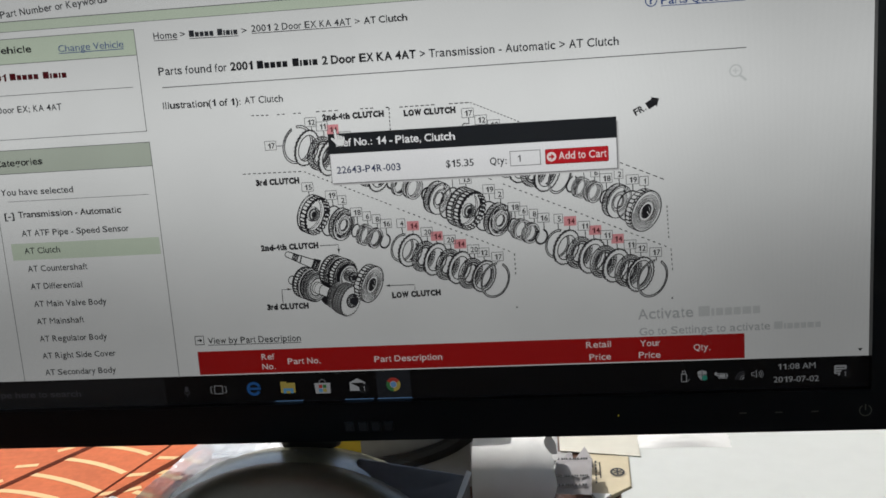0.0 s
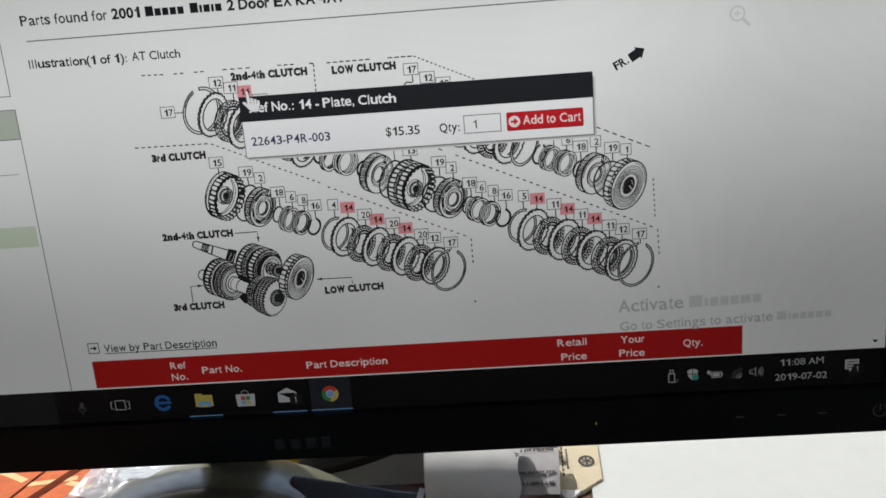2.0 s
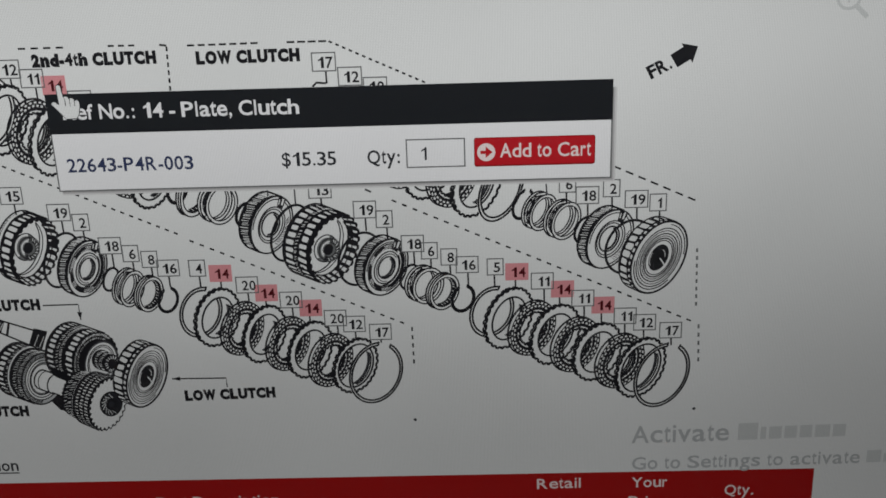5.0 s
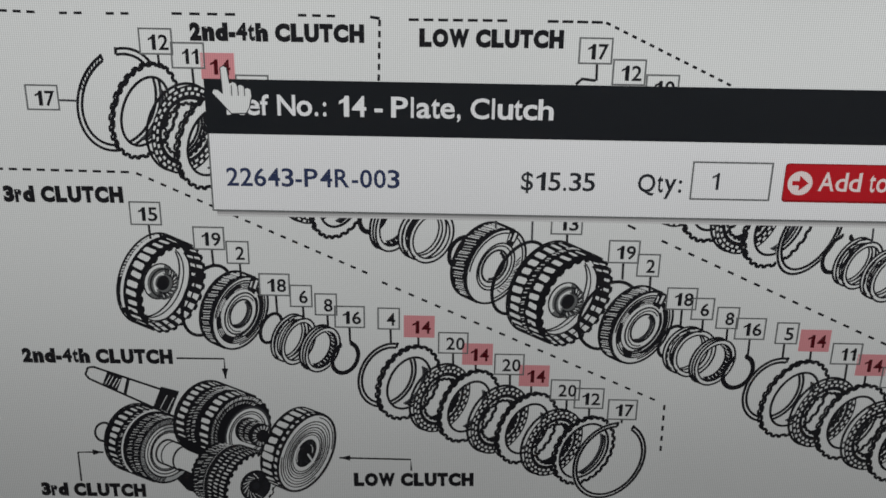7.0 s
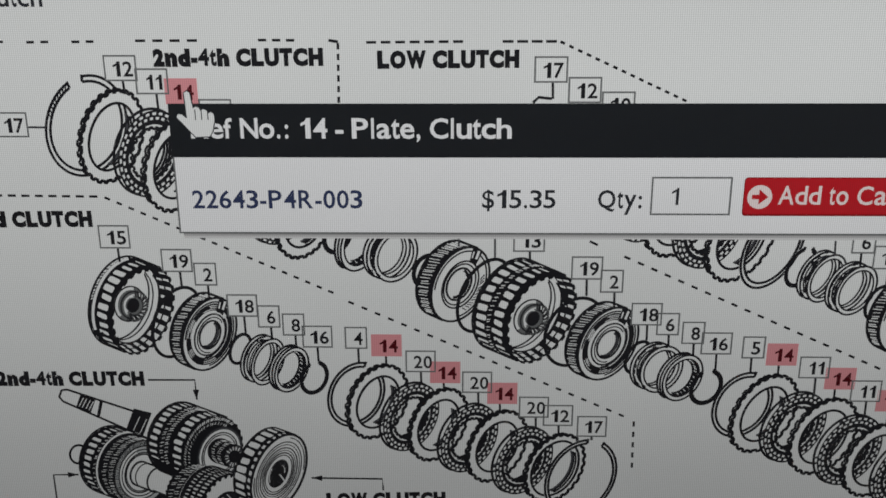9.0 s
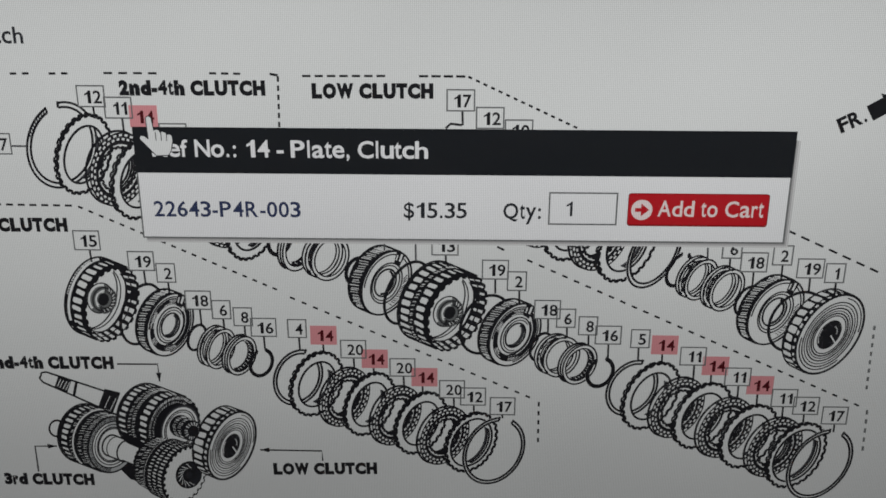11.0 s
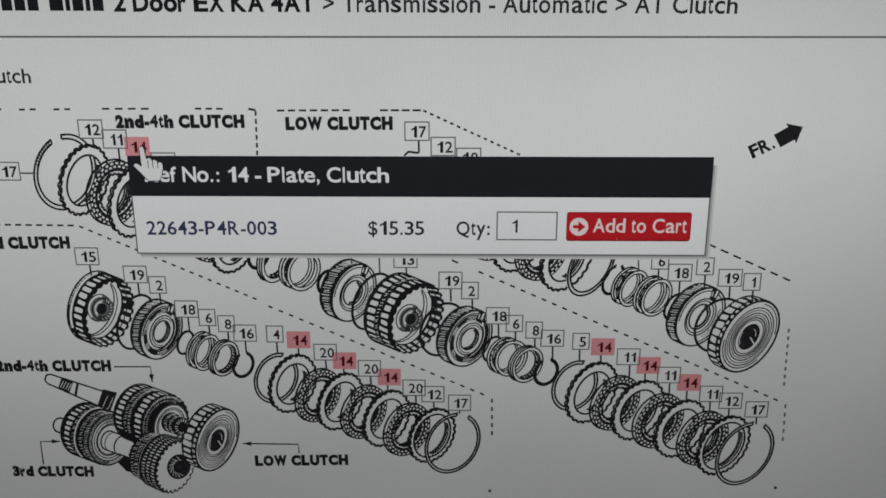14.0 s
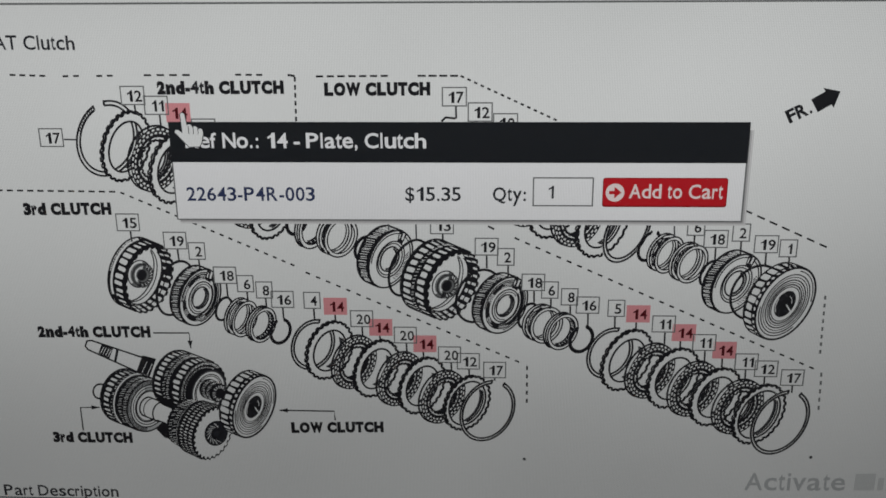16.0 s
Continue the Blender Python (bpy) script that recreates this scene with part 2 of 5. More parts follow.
def room():
    t = 0.15
    tagged(part("floor", box(bmesh.new(), (X0 - t, Y0 - t, -0.1), (X1 + t, Y1 + t, 0)), FLOOR), "brown wooden floor boards of the room", "floor", kind="structure")
    tagged(part("ceiling", box(bmesh.new(), (X0 - t, Y0 - t, ZC), (X1 + t, Y1 + t, ZC + 0.1)), WALL), "plain pale painted ceiling", "ceiling", kind="structure")
    tagged(part("wall_west", box(bmesh.new(), (X0 - t, Y0 - t, 0), (X0, Y1 + t, ZC)), WALL), "plain pale painted wall", "wall", kind="structure")
    tagged(part("wall_east", box(bmesh.new(), (X1, Y0 - t, 0), (X1 + t, Y1 + t, ZC)), WALL), "plain pale painted wall", "wall", kind="structure")
    bm = bmesh.new()
    # unseen opening, added so sky light reaches the front of things
    sx0, sx1, sz0, sz1 = -1.9, 1.9, 0.6, 2.35
    box(bm, (X0, Y0 - t, 0), (X1, Y0, sz0))
    box(bm, (X0, Y0 - t, sz1), (X1, Y0, ZC))
    box(bm, (X0, Y0 - t, sz0), (sx0, Y0, sz1))
    box(bm, (sx1, Y0 - t, sz0), (X1, Y0, sz1))
    tagged(part("wall_south", bm, WALL), "plain pale wall with a wide window", "wall", kind="structure")
    w = thing("fill_window", (0, 0, 0), "unseen white framed window, added to light the desk's front side", "window", kind="structure")
    bm = bmesh.new()
    f, y0, y1 = 0.05, Y0 - 0.11, Y0 - 0.05
    box(bm, (sx0, y0, sz0), (sx1, y1, sz0 + f))
    box(bm, (sx0, y0, sz1 - f), (sx1, y1, sz1))
    box(bm, (sx0, y0, sz0 + f), (sx0 + f, y1, sz1 - f))
    box(bm, (sx1 - f, y0, sz0 + f), (sx1, y1, sz1 - f))
    box(bm, (0.02, y0, sz0 + f), (0.07, y1, sz1 - f))
    part("window_frame", bm, FRAME_WHITE, w)
    for a, b in ((sx0 + f, 0.02), (0.07, sx1 - f)):
        pane = part("pane", box(bmesh.new(), (a, y0 + 0.025, sz0 + f), (b, y0 + 0.03, sz1 - f)), GLASS, w)
        pane.visible_shadow = False
    bm = bmesh.new()
    box(bm, (X0, Y1, 0), (X1, Y1 + t, WZ0))
    box(bm, (X0, Y1, WZ1), (X1, Y1 + t, ZC))
    box(bm, (X0, Y1, WZ0), (WX0, Y1 + t, WZ1))
    box(bm, (WX1, Y1, WZ0), (X1, Y1 + t, WZ1))
    tagged(part("wall_north", bm, WALL), "plain pale wall with a wide window", "wall", kind="structure")
    w = thing("window_1", (0, 0, 0), "white framed window that lets the sun in", "window", kind="structure")
    bm = bmesh.new()
    f, y0, y1 = 0.05, Y1 + 0.05, Y1 + 0.11
    box(bm, (WX0, y0, WZ0), (WX1, y1, WZ0 + f))
    box(bm, (WX0, y0, WZ1 - f), (WX1, y1, WZ1))
    box(bm, (WX0, y0, WZ0 + f), (WX0 + f, y1, WZ1 - f))
    box(bm, (WX1 - f, y0, WZ0 + f), (WX1, y1, WZ1 - f))
    part("window_frame", bm, FRAME_WHITE, w)
    pane = part("pane", box(bmesh.new(), (WX0 + f, y0 + 0.025, WZ0 + f), (WX1 - f, y0 + 0.03, WZ1 - f)), GLASS, w)
    pane.visible_shadow = False
    # ground out of view, kept pale so daylight bounces onto the ceiling
    tagged(part("ground", box(bmesh.new(), (-120, -120, -0.4), (120, 120, -0.3)), material("bounce_ground", (0.46, 0.45, 0.42), 0.9, grain=0.3, size=3)), "unseen ground outside the windows, made pale to bounce light in", "ground", kind="structure")


room()


def desk():
    d = thing("desk", (0, 0, 0), "brown wooden desk with papers lying on it", "desk")
    part("tabletop", box(bmesh.new(), (-0.75, -0.5, DESK_Z - 0.03), (0.85, 0.5, DESK_Z), 0.004), WOOD, d)
    for x in (-0.7, 0.8):
        for y in (-0.45, 0.45):
            part("leg", box(bmesh.new(), (x - 0.025, y - 0.025, 0), (x + 0.025, y + 0.025, DESK_Z - 0.03), 0.004), WOOD, d)


desk()

# ---- the monitor ----
SX0, SX1, SZ0, SZ1 = -178.0, 196.0, -86.4, 212.0      # lit panel, millimetres from the pop-up's lower corner
ORIGIN = (0, 0, 0.92)
monitor = thing("computer_monitor", ORIGIN, "black computer monitor, switched on, showing a parts catalogue page", "monitor")


def frame_ring(bm, outer, inner, y_front, y_in, y_back):
    """A moulded surround: outer and inner rectangles (x0, z0, x1, z1), sloping in to the panel."""
    def ring(r, y):
        x0, z0, x1, z1 = r
        return [bm.verts.new((x / 1000, y / 1000, z / 1000)) for x, z in ((x0, z0), (x1, z0), (x1, z1), (x0, z1))]
    o1, o0, i0, i1 = ring(outer, y_back), ring(outer, y_front), ring(inner, y_front), ring((inner[0], inner[1], inner[2], inner[3]), y_in)
    for a, b in ((o1, o0), (o0, i0), (i0, i1)):
        for k in range(4):
            bm.faces.new((a[k], a[(k + 1) % 4], b[(k + 1) % 4], b[k]))
    bmesh.ops.recalc_face_normals(bm, faces=bm.faces[:])
    edges = [e for e in bm.edges if all(abs(v.co.y - y_front / 1000) < 1e-7 for v in e.verts) and len({v for v in e.verts} & set(o0)) == 2]
    bmesh.ops.bevel(bm, geom=edges, offset=0.0022, segments=4, affect="EDGES")
    return bm


OUTER = (SX0 - 14.8, -103.2, SX1 + 14.8, SZ1 + 16)
part("bezel", frame_ring(bmesh.new(), OUTER, (SX0, SZ0, SX1, SZ1), -3.5, 0.5, 14), BEZEL, monitor, "glossy black plastic bezel")
part("rear_shell", box(bmesh.new(), (OUTER[0] / 1000 + 0.004, 0.0125, OUTER[1] / 1000 + 0.022), (OUTER[2] / 1000 - 0.004, 0.040, OUTER[3] / 1000 - 0.004), 0.008, 3), BEZEL_EDGE, monitor)
screen = part("screen", box(bmesh.new(), (SX0 / 1000, 0.0002, SZ0 / 1000), (SX1 / 1000, 0.004, SZ1 / 1000)), PAGE, monitor, "lit matt panel showing a white web page")

LAYER, LEVEL = 0.0000008, 0.000012


class Sheet:
    """What the panel shows at one spot: flat shapes, each one a hair in front of the one before."""

    def __init__(self, level):
        self.bm, self.mats, self.y, self.last = bmesh.new(), [], -level * LEVEL, None

    def slot(self, mat):
        if mat not in self.mats:
            self.mats.append(mat)
        return self.mats.index(mat)

    def step(self, mat):
        if mat is not self.last:
            self.y, self.last = self.y - LAYER, mat
        return self.y

    def face(self, pts, mat):
        y, k = self.step(mat), self.slot(mat)
        f = self.bm.faces.new([self.bm.verts.new((u / 1000, y, v / 1000)) for u, v in pts])
        f.material_index = k
        return self

    def rect(self, u0, v0, u1, v1, mat):
        return self.face([(u0, v0), (u1, v0), (u1, v1), (u0, v1)], mat)

    def strip(self, a, b, mat, closed):
        y, k, n = self.step(mat), self.slot(mat), len(a)
        va = [self.bm.verts.new((u / 1000, y, v / 1000)) for u, v in a]
        vb = [self.bm.verts.new((u / 1000, y, v / 1000)) for u, v in b]
        for i in range(n if closed else n - 1):
            j = (i + 1) % n
            self.bm.faces.new((va[i], va[j], vb[j], vb[i])).material_index = k
        return self

    def stroke(self, pts, width, mat, closed=False):
        n, a, b = len(pts), [], []
        for i, p in enumerate(pts):
            q, r = pts[(i - 1) % n if closed else max(i - 1, 0)], pts[(i + 1) % n if closed else min(i + 1, n - 1)]
            du, dv = r[0] - q[0], r[1] - q[1]
            s = width / 2 / (math.hypot(du, dv) or 1)
            a.append((p[0] - dv * s, p[1] + du * s)), b.append((p[0] + dv * s, p[1] - du * s))
        return self.strip(a, b, mat, closed)

    def outline(self, u0, v0, u1, v1, w, mat):
        return self.strip([(u0, v0), (u1, v0), (u1, v1), (u0, v1)], [(u0 + w, v0 + w), (u1 - w, v0 + w), (u1 - w, v1 - w), (u0 + w, v1 - w)], mat, True)

    def disc(self, u, v, r, mat, n=24):
        return self.face([(u + r * math.cos(a), v + r * math.sin(a)) for a in (2 * math.pi * k / n for k in range(n))], mat)

    def shrink(self, u, v, k):
        for p in self.bm.verts:
            p.co.x, p.co.z = (u + (p.co.x * 1000 - u) * k) / 1000, (v + (p.co.z * 1000 - v) * k) / 1000
        return self

    def done(self, name, label=""):
        return part(name, self.bm, self.mats, screen, label)


def glyph(letter, bold):
    """One letter of the built-in font as corner points and faces."""
    cu = bpy.data.curves.new("writing", "FONT")
    cu.body, cu.size, cu.resolution_u, cu.fill_mode = letter, 1.0, 3, "FRONT"
    cu.offset = 0.0 if letter == "M" and bold < 0.03 else min(bold, 0.04) if letter in "tf4" else bold
    ob = bpy.data.objects.new("writing", cu)
    me = bpy.data.meshes.new_from_object(ob)
    bpy.data.objects.remove(ob)
    bpy.data.curves.remove(cu)
    out = [(v.co.x, v.co.y) for v in me.vertices], [tuple(p.vertices) for p in me.polygons]
    bpy.data.meshes.remove(me)
    if letter == "1":
        e = bold
        stem = [(0.21 - e, -e), (0.30 + e, -e), (0.30 + e, 0.682 + e), (0.24 - e, 0.682 + e), (0.21 - e, 0.62 - e), (0.08, 0.53 - e), (0.08, 0.445 - 2 * e), (0.21 - e, 0.52 - 2 * e)]
        out = stem, [tuple(range(8))]
    return out


# advance of each letter on a page set in a plain grotesque face, thousandths of the type's size; then the same for its bold cut
PLAIN = {"ijl": 222, " I.,:;f!t[]": 278, "r()-": 333, "ckJsvxyz": 500, ">": 584, "FTZ": 611, "ABEKPSVXY": 667, "CDHNRUw": 722, "GOQ": 778, "mM": 833, "W": 944}
HEAVY = {" I.,ijl": 278, "-:;!ft()[]": 333, "r": 389, ">": 584, "FTZLbdghnopqu": 611, "EPSVXY": 667, "ABCDHKNRU": 722, "GOQw": 778, "M": 833, "m": 889, "W": 944}
SIDE = {"AVWXYTvwxyzf": 0.02, "tr": 0.07, "oceOCGQDbdpqgas0235678469S$": 0.058, "-": 0.10, "1": 0.16}
X_HEIGHT = 0.725


def advance(letter, heavy):
    return next((w for group, w in (HEAVY if heavy else PLAIN).items() if letter in group), 556)


def text_on(sheet, text, u0, v0, u1, v1, cap, mat, bold=0.0):
    """Writing from (u0, v0) to (u1, v1) along its baseline, with capitals of that height."""
    heavy, pen, placed = bold >= 0.018, 0.0, []
    for letter in text:
        adv = advance(letter, heavy)
        if letter != " ":
            pts, faces = glyph(letter, bold)
            xs, ys = [p[0] for p in pts], [p[1] for p in pts]
            lo, hi = min(xs), max(xs)
            if letter in "ilI.,:;!'":
                ink = (hi - lo) * 1000 * (0.82 if heavy else 0.95)
            else:
                ink = adv * (1 - 2 * next((w for group, w in SIDE.items() if letter in group), 0.092) * (0.35 if heavy and letter != "1" else 1))
            top = max(ys) - bold
            if letter in "acegmnopqrsuvwxyz":
                tall = X_HEIGHT / 0.449 * (0.98 if top > 0.452 else 1.0)
            elif letter in "bdfhiklj" or letter.isdigit() or letter.isupper():
                tall = 1 / top
            else:
                tall = 0.94 / top if letter == "t" else 1 / 0.682
            placed.append((pts, faces, pen + (adv - ink) / 2, ink / (hi - lo), lo, tall))
        pen += adv
    first = placed[0][2]
    last = max(x + k * (max(p[0] for p in pts) - lo) for pts, _, x, k, lo, _ in placed)
    length, ang = math.hypot(u1 - u0, v1 - v0), math.atan2(v1 - v0, u1 - u0)
    c, sn, wide = math.cos(ang), math.sin(ang), length / (last - first)
    y, slot = sheet.step(mat), sheet.slot(mat)
    for pts, faces, x0, k, lo, tall in placed:
        vs = []
        for px, pz in pts:
            x, z = (x0 - first + (px - lo) * k) * wide, pz * tall * cap
            vs.append(sheet.bm.verts.new(((u0 + x * c - z * sn) / 1000, y, (v0 + x * sn + z * c) / 1000)))
        for f in faces:
            try:
                sheet.bm.faces.new([vs[i] for i in f]).material_index = slot
            except ValueError:
                pass
    return sheet


def line(text, u0, v0, u1, v1, cap, mat=TEXT, bold=0.013, level=3, under=False):
    s = Sheet(level)
    text_on(s, text, u0, v0, u1, v1, cap, mat, bold)
    if under:
        s.stroke([(u0, v0 - 0.55), (u1, v1 - 0.55)], 0.28, mat)
    return s.done("text_line")


def bars(widths, u0, v0, u1, v1, tall, mat, level=3, under=False):
    """Writing that is not spelt out: plain bars, one for each letter."""
    s = Sheet(level)
    total = sum(abs(w) + 0.16 for w in widths)
    k, x = math.hypot(u1 - u0, v1 - v0) / total, 0.0
    for w in widths:
        if w > 0:
            a, b = x / total, (x + w) / total
            h = tall if w > 0.85 else tall * 0.74
            p, q = (u0 + (u1 - u0) * a, v0 + (v1 - v0) * a), (u0 + (u1 - u0) * b, v0 + (v1 - v0) * b)
            s.face([p, q, (q[0], q[1] + h), (p[0], p[1] + h)], mat)
        x += abs(w) + 0.16
    if under:
        s.stroke([(u0, v0 - 0.55), (u1, v1 - 0.55)], 0.28, mat)
    return s.done("text_bar")


HC = (0.9, 0.7, 0.7, 0.7, 0.7, -0.4, 0.9, 0.3, 0.7, 0.3, 0.7)
WIN = (1.1, 0.3, 0.7, 0.7, 0.7, 0.84, 0.7)

# ---- the page: head and side column ----
def lerp(a, b, s):
    return a + (b - a) * s


LEFT = SX0 + 6


def side_column():
    s = Sheet(1)
    s.rect(SX0, BAND_LOW, SX1 - 4, BAND_TOP, GREEN)
    s.rect(SX0, BAND_TOP, SX1 - 4, BAND_TOP + 0.32, RULE)
    s.rect(SX0, BAND_LOW - 0.2, SX1 - 4, BAND_LOW, RULE)
    s.done("page_band", "pale green band across the page")
    line("Search by Part Number or Keywords", -141.0, 69.05, -79.55, 73.11, 2.5, TEXT)
    # vehicle panel
    s = Sheet(1)
    r = VEH_R
    s.rect(LEFT, VEH_HEAD, r, VEH_TOP, GREEN)
    s.done("vehicle_head", "pale green panel head")
    s = Sheet(2)
    s.outline(LEFT, VEH_BOT, r, VEH_TOP, 0.26, RULE)
    s.rect(LEFT, VEH_HEAD - 0.26, r, VEH_HEAD, RULE)
    s.rect(LEFT + 3, VEH_RULE, r - 3.2, VEH_RULE + 0.25, RULE)
    s.done("vehicle_outline", "thin grey panel outline")
    line("Vehicle", -127.80, 57.06, -112.36, 56.97, 2.5, TEXT_DARK, 0.022)
    line("Change Vehicle", -101.48, 56.22, -75.44, 56.20, 2.5, LINK, 0.0, under=True)
    line("01", -128.60, 46.71, -124.22, 46.77, 2.6, MAROON, 0.02)
    bars(HC, -122.80, 46.89, -99.31, 46.51, 2.6, MAROON)
    line("2 Door EX; KA 4AT", -133.20, 34.52, -103.45, 34.53, 2.4, TEXT)
    # categories panel
    s = Sheet(1)
    r = CAT_R
    s.rect(LEFT, CAT_HEAD, r, CAT_TOP, GREY_GREEN)
    s.done("categories_head", "grey-green panel head")
    s = Sheet(2)
    s.rect(CAT_L + 3.5, MARK_LOW, r - 1.2, MARK_TOP, GREEN)
    s.done("selection_bar", "pale green selected row")
    s = Sheet(2)
    s.rect(LEFT, CAT_HEAD - 0.26, r, CAT_HEAD, RULE)
    s.rect(LEFT, CAT_TOP - 0.26, r, CAT_TOP, RULE)
    s.rect(r - 0.26, SZ0 + 11.9, r, CAT_TOP, RULE)
    s.rect(CAT_L, SZ0 + 11.9, CAT_L + 0.26, CAT_TOP, RULE)
    s.rect(CAT_L + 5, CAT_RULE, r - 3, CAT_RULE + 0.2, RULE)
    s.done("categories_outline", "thin grey panel outline")
    line("Categories", -134.46, 13.82, -114.55, 14.14, 2.5, TEXT_DARK, 0.019)
    line("You have selected", -134.00, 2.44, -103.69, 2.40, 2.4, TEXT)
    line("[-]", -133.90, -7.00, -129.80, -6.86, 2.4, TEXT_DARK, 0.019)
    line("Transmission - Automatic", -128.08, -6.60, -85.14, -6.63, 2.4, TEXT_DARK, 0.019)
    line("AT ATF Pipe - Speed Sensor", -127.88, -14.16, -83.14, -14.05, 2.4, TEXT)
    line("AT Clutch", -127.84, -21.30, -112.73, -21.19, 2.4, TEXT)
    line("AT Countershaft", -127.58, -28.62, -102.41, -28.57, 2.4, TEXT)
    line("AT Differential", -127.54, -35.87, -105.64, -35.85, 2.4, TEXT)
    line("AT Main Valve Body", -127.26, -43.17, -96.45, -43.23, 2.4, TEXT)
    line("AT Mainshaft", -127.21, -50.52, -107.07, -50.34, 2.4, TEXT)
    line("AT Regulator Body", -127.15, -57.81, -98.29, -57.76, 2.4, TEXT)
    line("AT Right Side Cover", -127.07, -65.03, -95.70, -64.88, 2.4, TEXT)
    line("AT Secondary Body", -126.97, -72.17, -96.45, -71.92, 2.4, TEXT)


BAND_TOP, BAND_LOW = 68.66, 65.17
VEH_RULE, CAT_RULE = 41.07, -0.15
MARK_TOP, MARK_LOW = -17.01, -23.83
VEH_R, VEH_TOP = -70.54, 62.52
VEH_HEAD, VEH_BOT = 53.13, 24.14
CAT_R, CAT_TOP = -69.96, 20.23
CAT_HEAD = 11.06
CAT_L = -136.57
side_column()


def page_head():
    line("Home", -63.32, 58.27, -54.03, 58.13, 2.4, TEXT, under=True)
    line(">", -52.90, 58.26, -50.92, 58.22, 2.2, TEXT)
    bars(HC, -49.39, 58.11, -30.38, 57.79, 2.4, TEXT, under=True)
    line(">", -29.06, 57.90, -27.11, 57.87, 2.2, TEXT)
    line("2001 2 Door EX KA 4AT", -25.33, 58.28, 12.44, 58.11, 2.4, TEXT, under=True)
    line(">", 13.87, 58.10, 15.78, 58.08, 2.2, TEXT)
    line("AT Clutch", 17.20, 58.07, 33.36, 58.23, 2.4, TEXT_DARK, 0.02)
    line("Parts Questions", 123.79, 57.15, 152.63, 57.05, 2.6, LINK, under=True)
    s = Sheet(3)
    u, v = 120.39, 58.68
    s.disc(u, v, 2.15, LINK).disc(u, v, 1.75, PAGE)
    text_on(s, "?", u - 0.7, v - 1.15, u + 0.7, v - 1.15, 2.3, LINK, 0.03)
    s.done("help_icon", "blue ringed question mark")
    line("Parts found for", -63.09, 44.84, -36.26, 44.72, 2.9, TEXT)
    line("2001", -34.86, 44.80, -26.20, 44.75, 2.9, TEXT_DARK, 0.034)
    bars(HC, -24.57, 44.74, -1.01, 44.67, 2.9, TEXT_DARK)
    line("2 Door EX KA 4AT", 0.28, 44.66, 35.48, 44.60, 2.9, TEXT_DARK, 0.034)
    line("> Transmission - Automatic > AT Clutch", 36.91, 44.51, 108.72, 44.22, 2.9, TEXT)
    s = Sheet(2)
    s.rect(-62.3, 40.05, 152.9, 40.4, RULE)
    s.done("rule_line")
    line("Illustration(1 of 1):", -62.95, 32.19, -32.43, 31.96, 2.5, TEXT_DARK, 0.019)
    line("AT Clutch", -30.86, 32.18, -15.96, 32.08, 2.5, TEXT)
    s = Sheet(2)
    u, v = 149.17, 32.40
    s.disc(u, v, 2.3, PALE).disc(u, v, 1.75, PAGE).rect(u - 1.0, v - 0.2, u + 1.0, v + 0.2, PALE).rect(u - 0.2, v - 1.0, u + 0.2, v + 1.0, PALE)
    s.stroke([(u + 1.5, v - 1.6), (u + 3.6, v - 3.6)], 0.9, PALE)
    s.done("zoom_icon", "pale grey magnifying glass")


page_head()


def page_foot():
    s = Sheet(2)
    u, v = -59.84, -59.72
    s.outline(u - 1.9, v - 1.9, u + 1.9, v + 1.9, 0.28, TEXT_DARK)
    s.stroke([(u - 1.1, v), (u + 0.5, v)], 0.45, TEXT_DARK)
    s.face([(u + 0.1, v - 0.9), (u + 1.2, v), (u + 0.1, v + 0.9)], TEXT_DARK)
    s.done("arrow_icon", "boxed arrow")
    line("View by Part Description", -56.38, -61.26, -18.34, -61.35, 2.5, TEXT, under=True)
    line("Activate", 112.56, -57.54, 132.93, -57.29, 3.9, FAINT)
    bars(WIN, 134.79, -57.27, 157.68, -56.80, 3.9, PALE)
    line("Go to Settings to activate", 112.85, -63.87, 160.75, -63.23, 2.9, FAINT)
    bars(WIN, 162.10, -63.21, 179.21, -62.98, 2.9, PALE)
    s = Sheet(2)
    s.rect(-61.3, SZ0 + 12.35, 151.4, -64.4, RED_HEAD)
    s.done("table_head", "dark red table head")
    for words, a, b, c, d in (("Ref", -35.08, -68.58, -29.83, -68.50), ("No.", -35.16, -72.65, -29.71, -72.57), ("Part No.", -24.64, -70.75, -11.31, -70.75),
                              ("Part Description", 10.35, -71.01, 37.19, -70.82), ("Retail", 92.74, -68.11, 102.08, -67.98), ("Price", 93.79, -73.04, 101.95, -72.91),
                              ("Your", 112.94, -68.20, 120.50, -68.09), ("Price", 112.34, -72.75, 120.45, -72.82), ("Qty.", 132.74, -70.36, 138.90, -70.46)):
        line(words, a, b, c, d, 2.35, RED_TEXT, 0.012, level=4)
    s = Sheet(2)
    u, v = 192.88, -72.10
    s.face([(u - 0.9, v + 0.5), (u, v - 0.6), (u + 0.9, v + 0.5)], TEXT_DARK)
    s.done("scroll_arrow")


page_foot()


# ---- the taskbar ----
TB0, TB1 = SZ0, SZ0 + 11.9


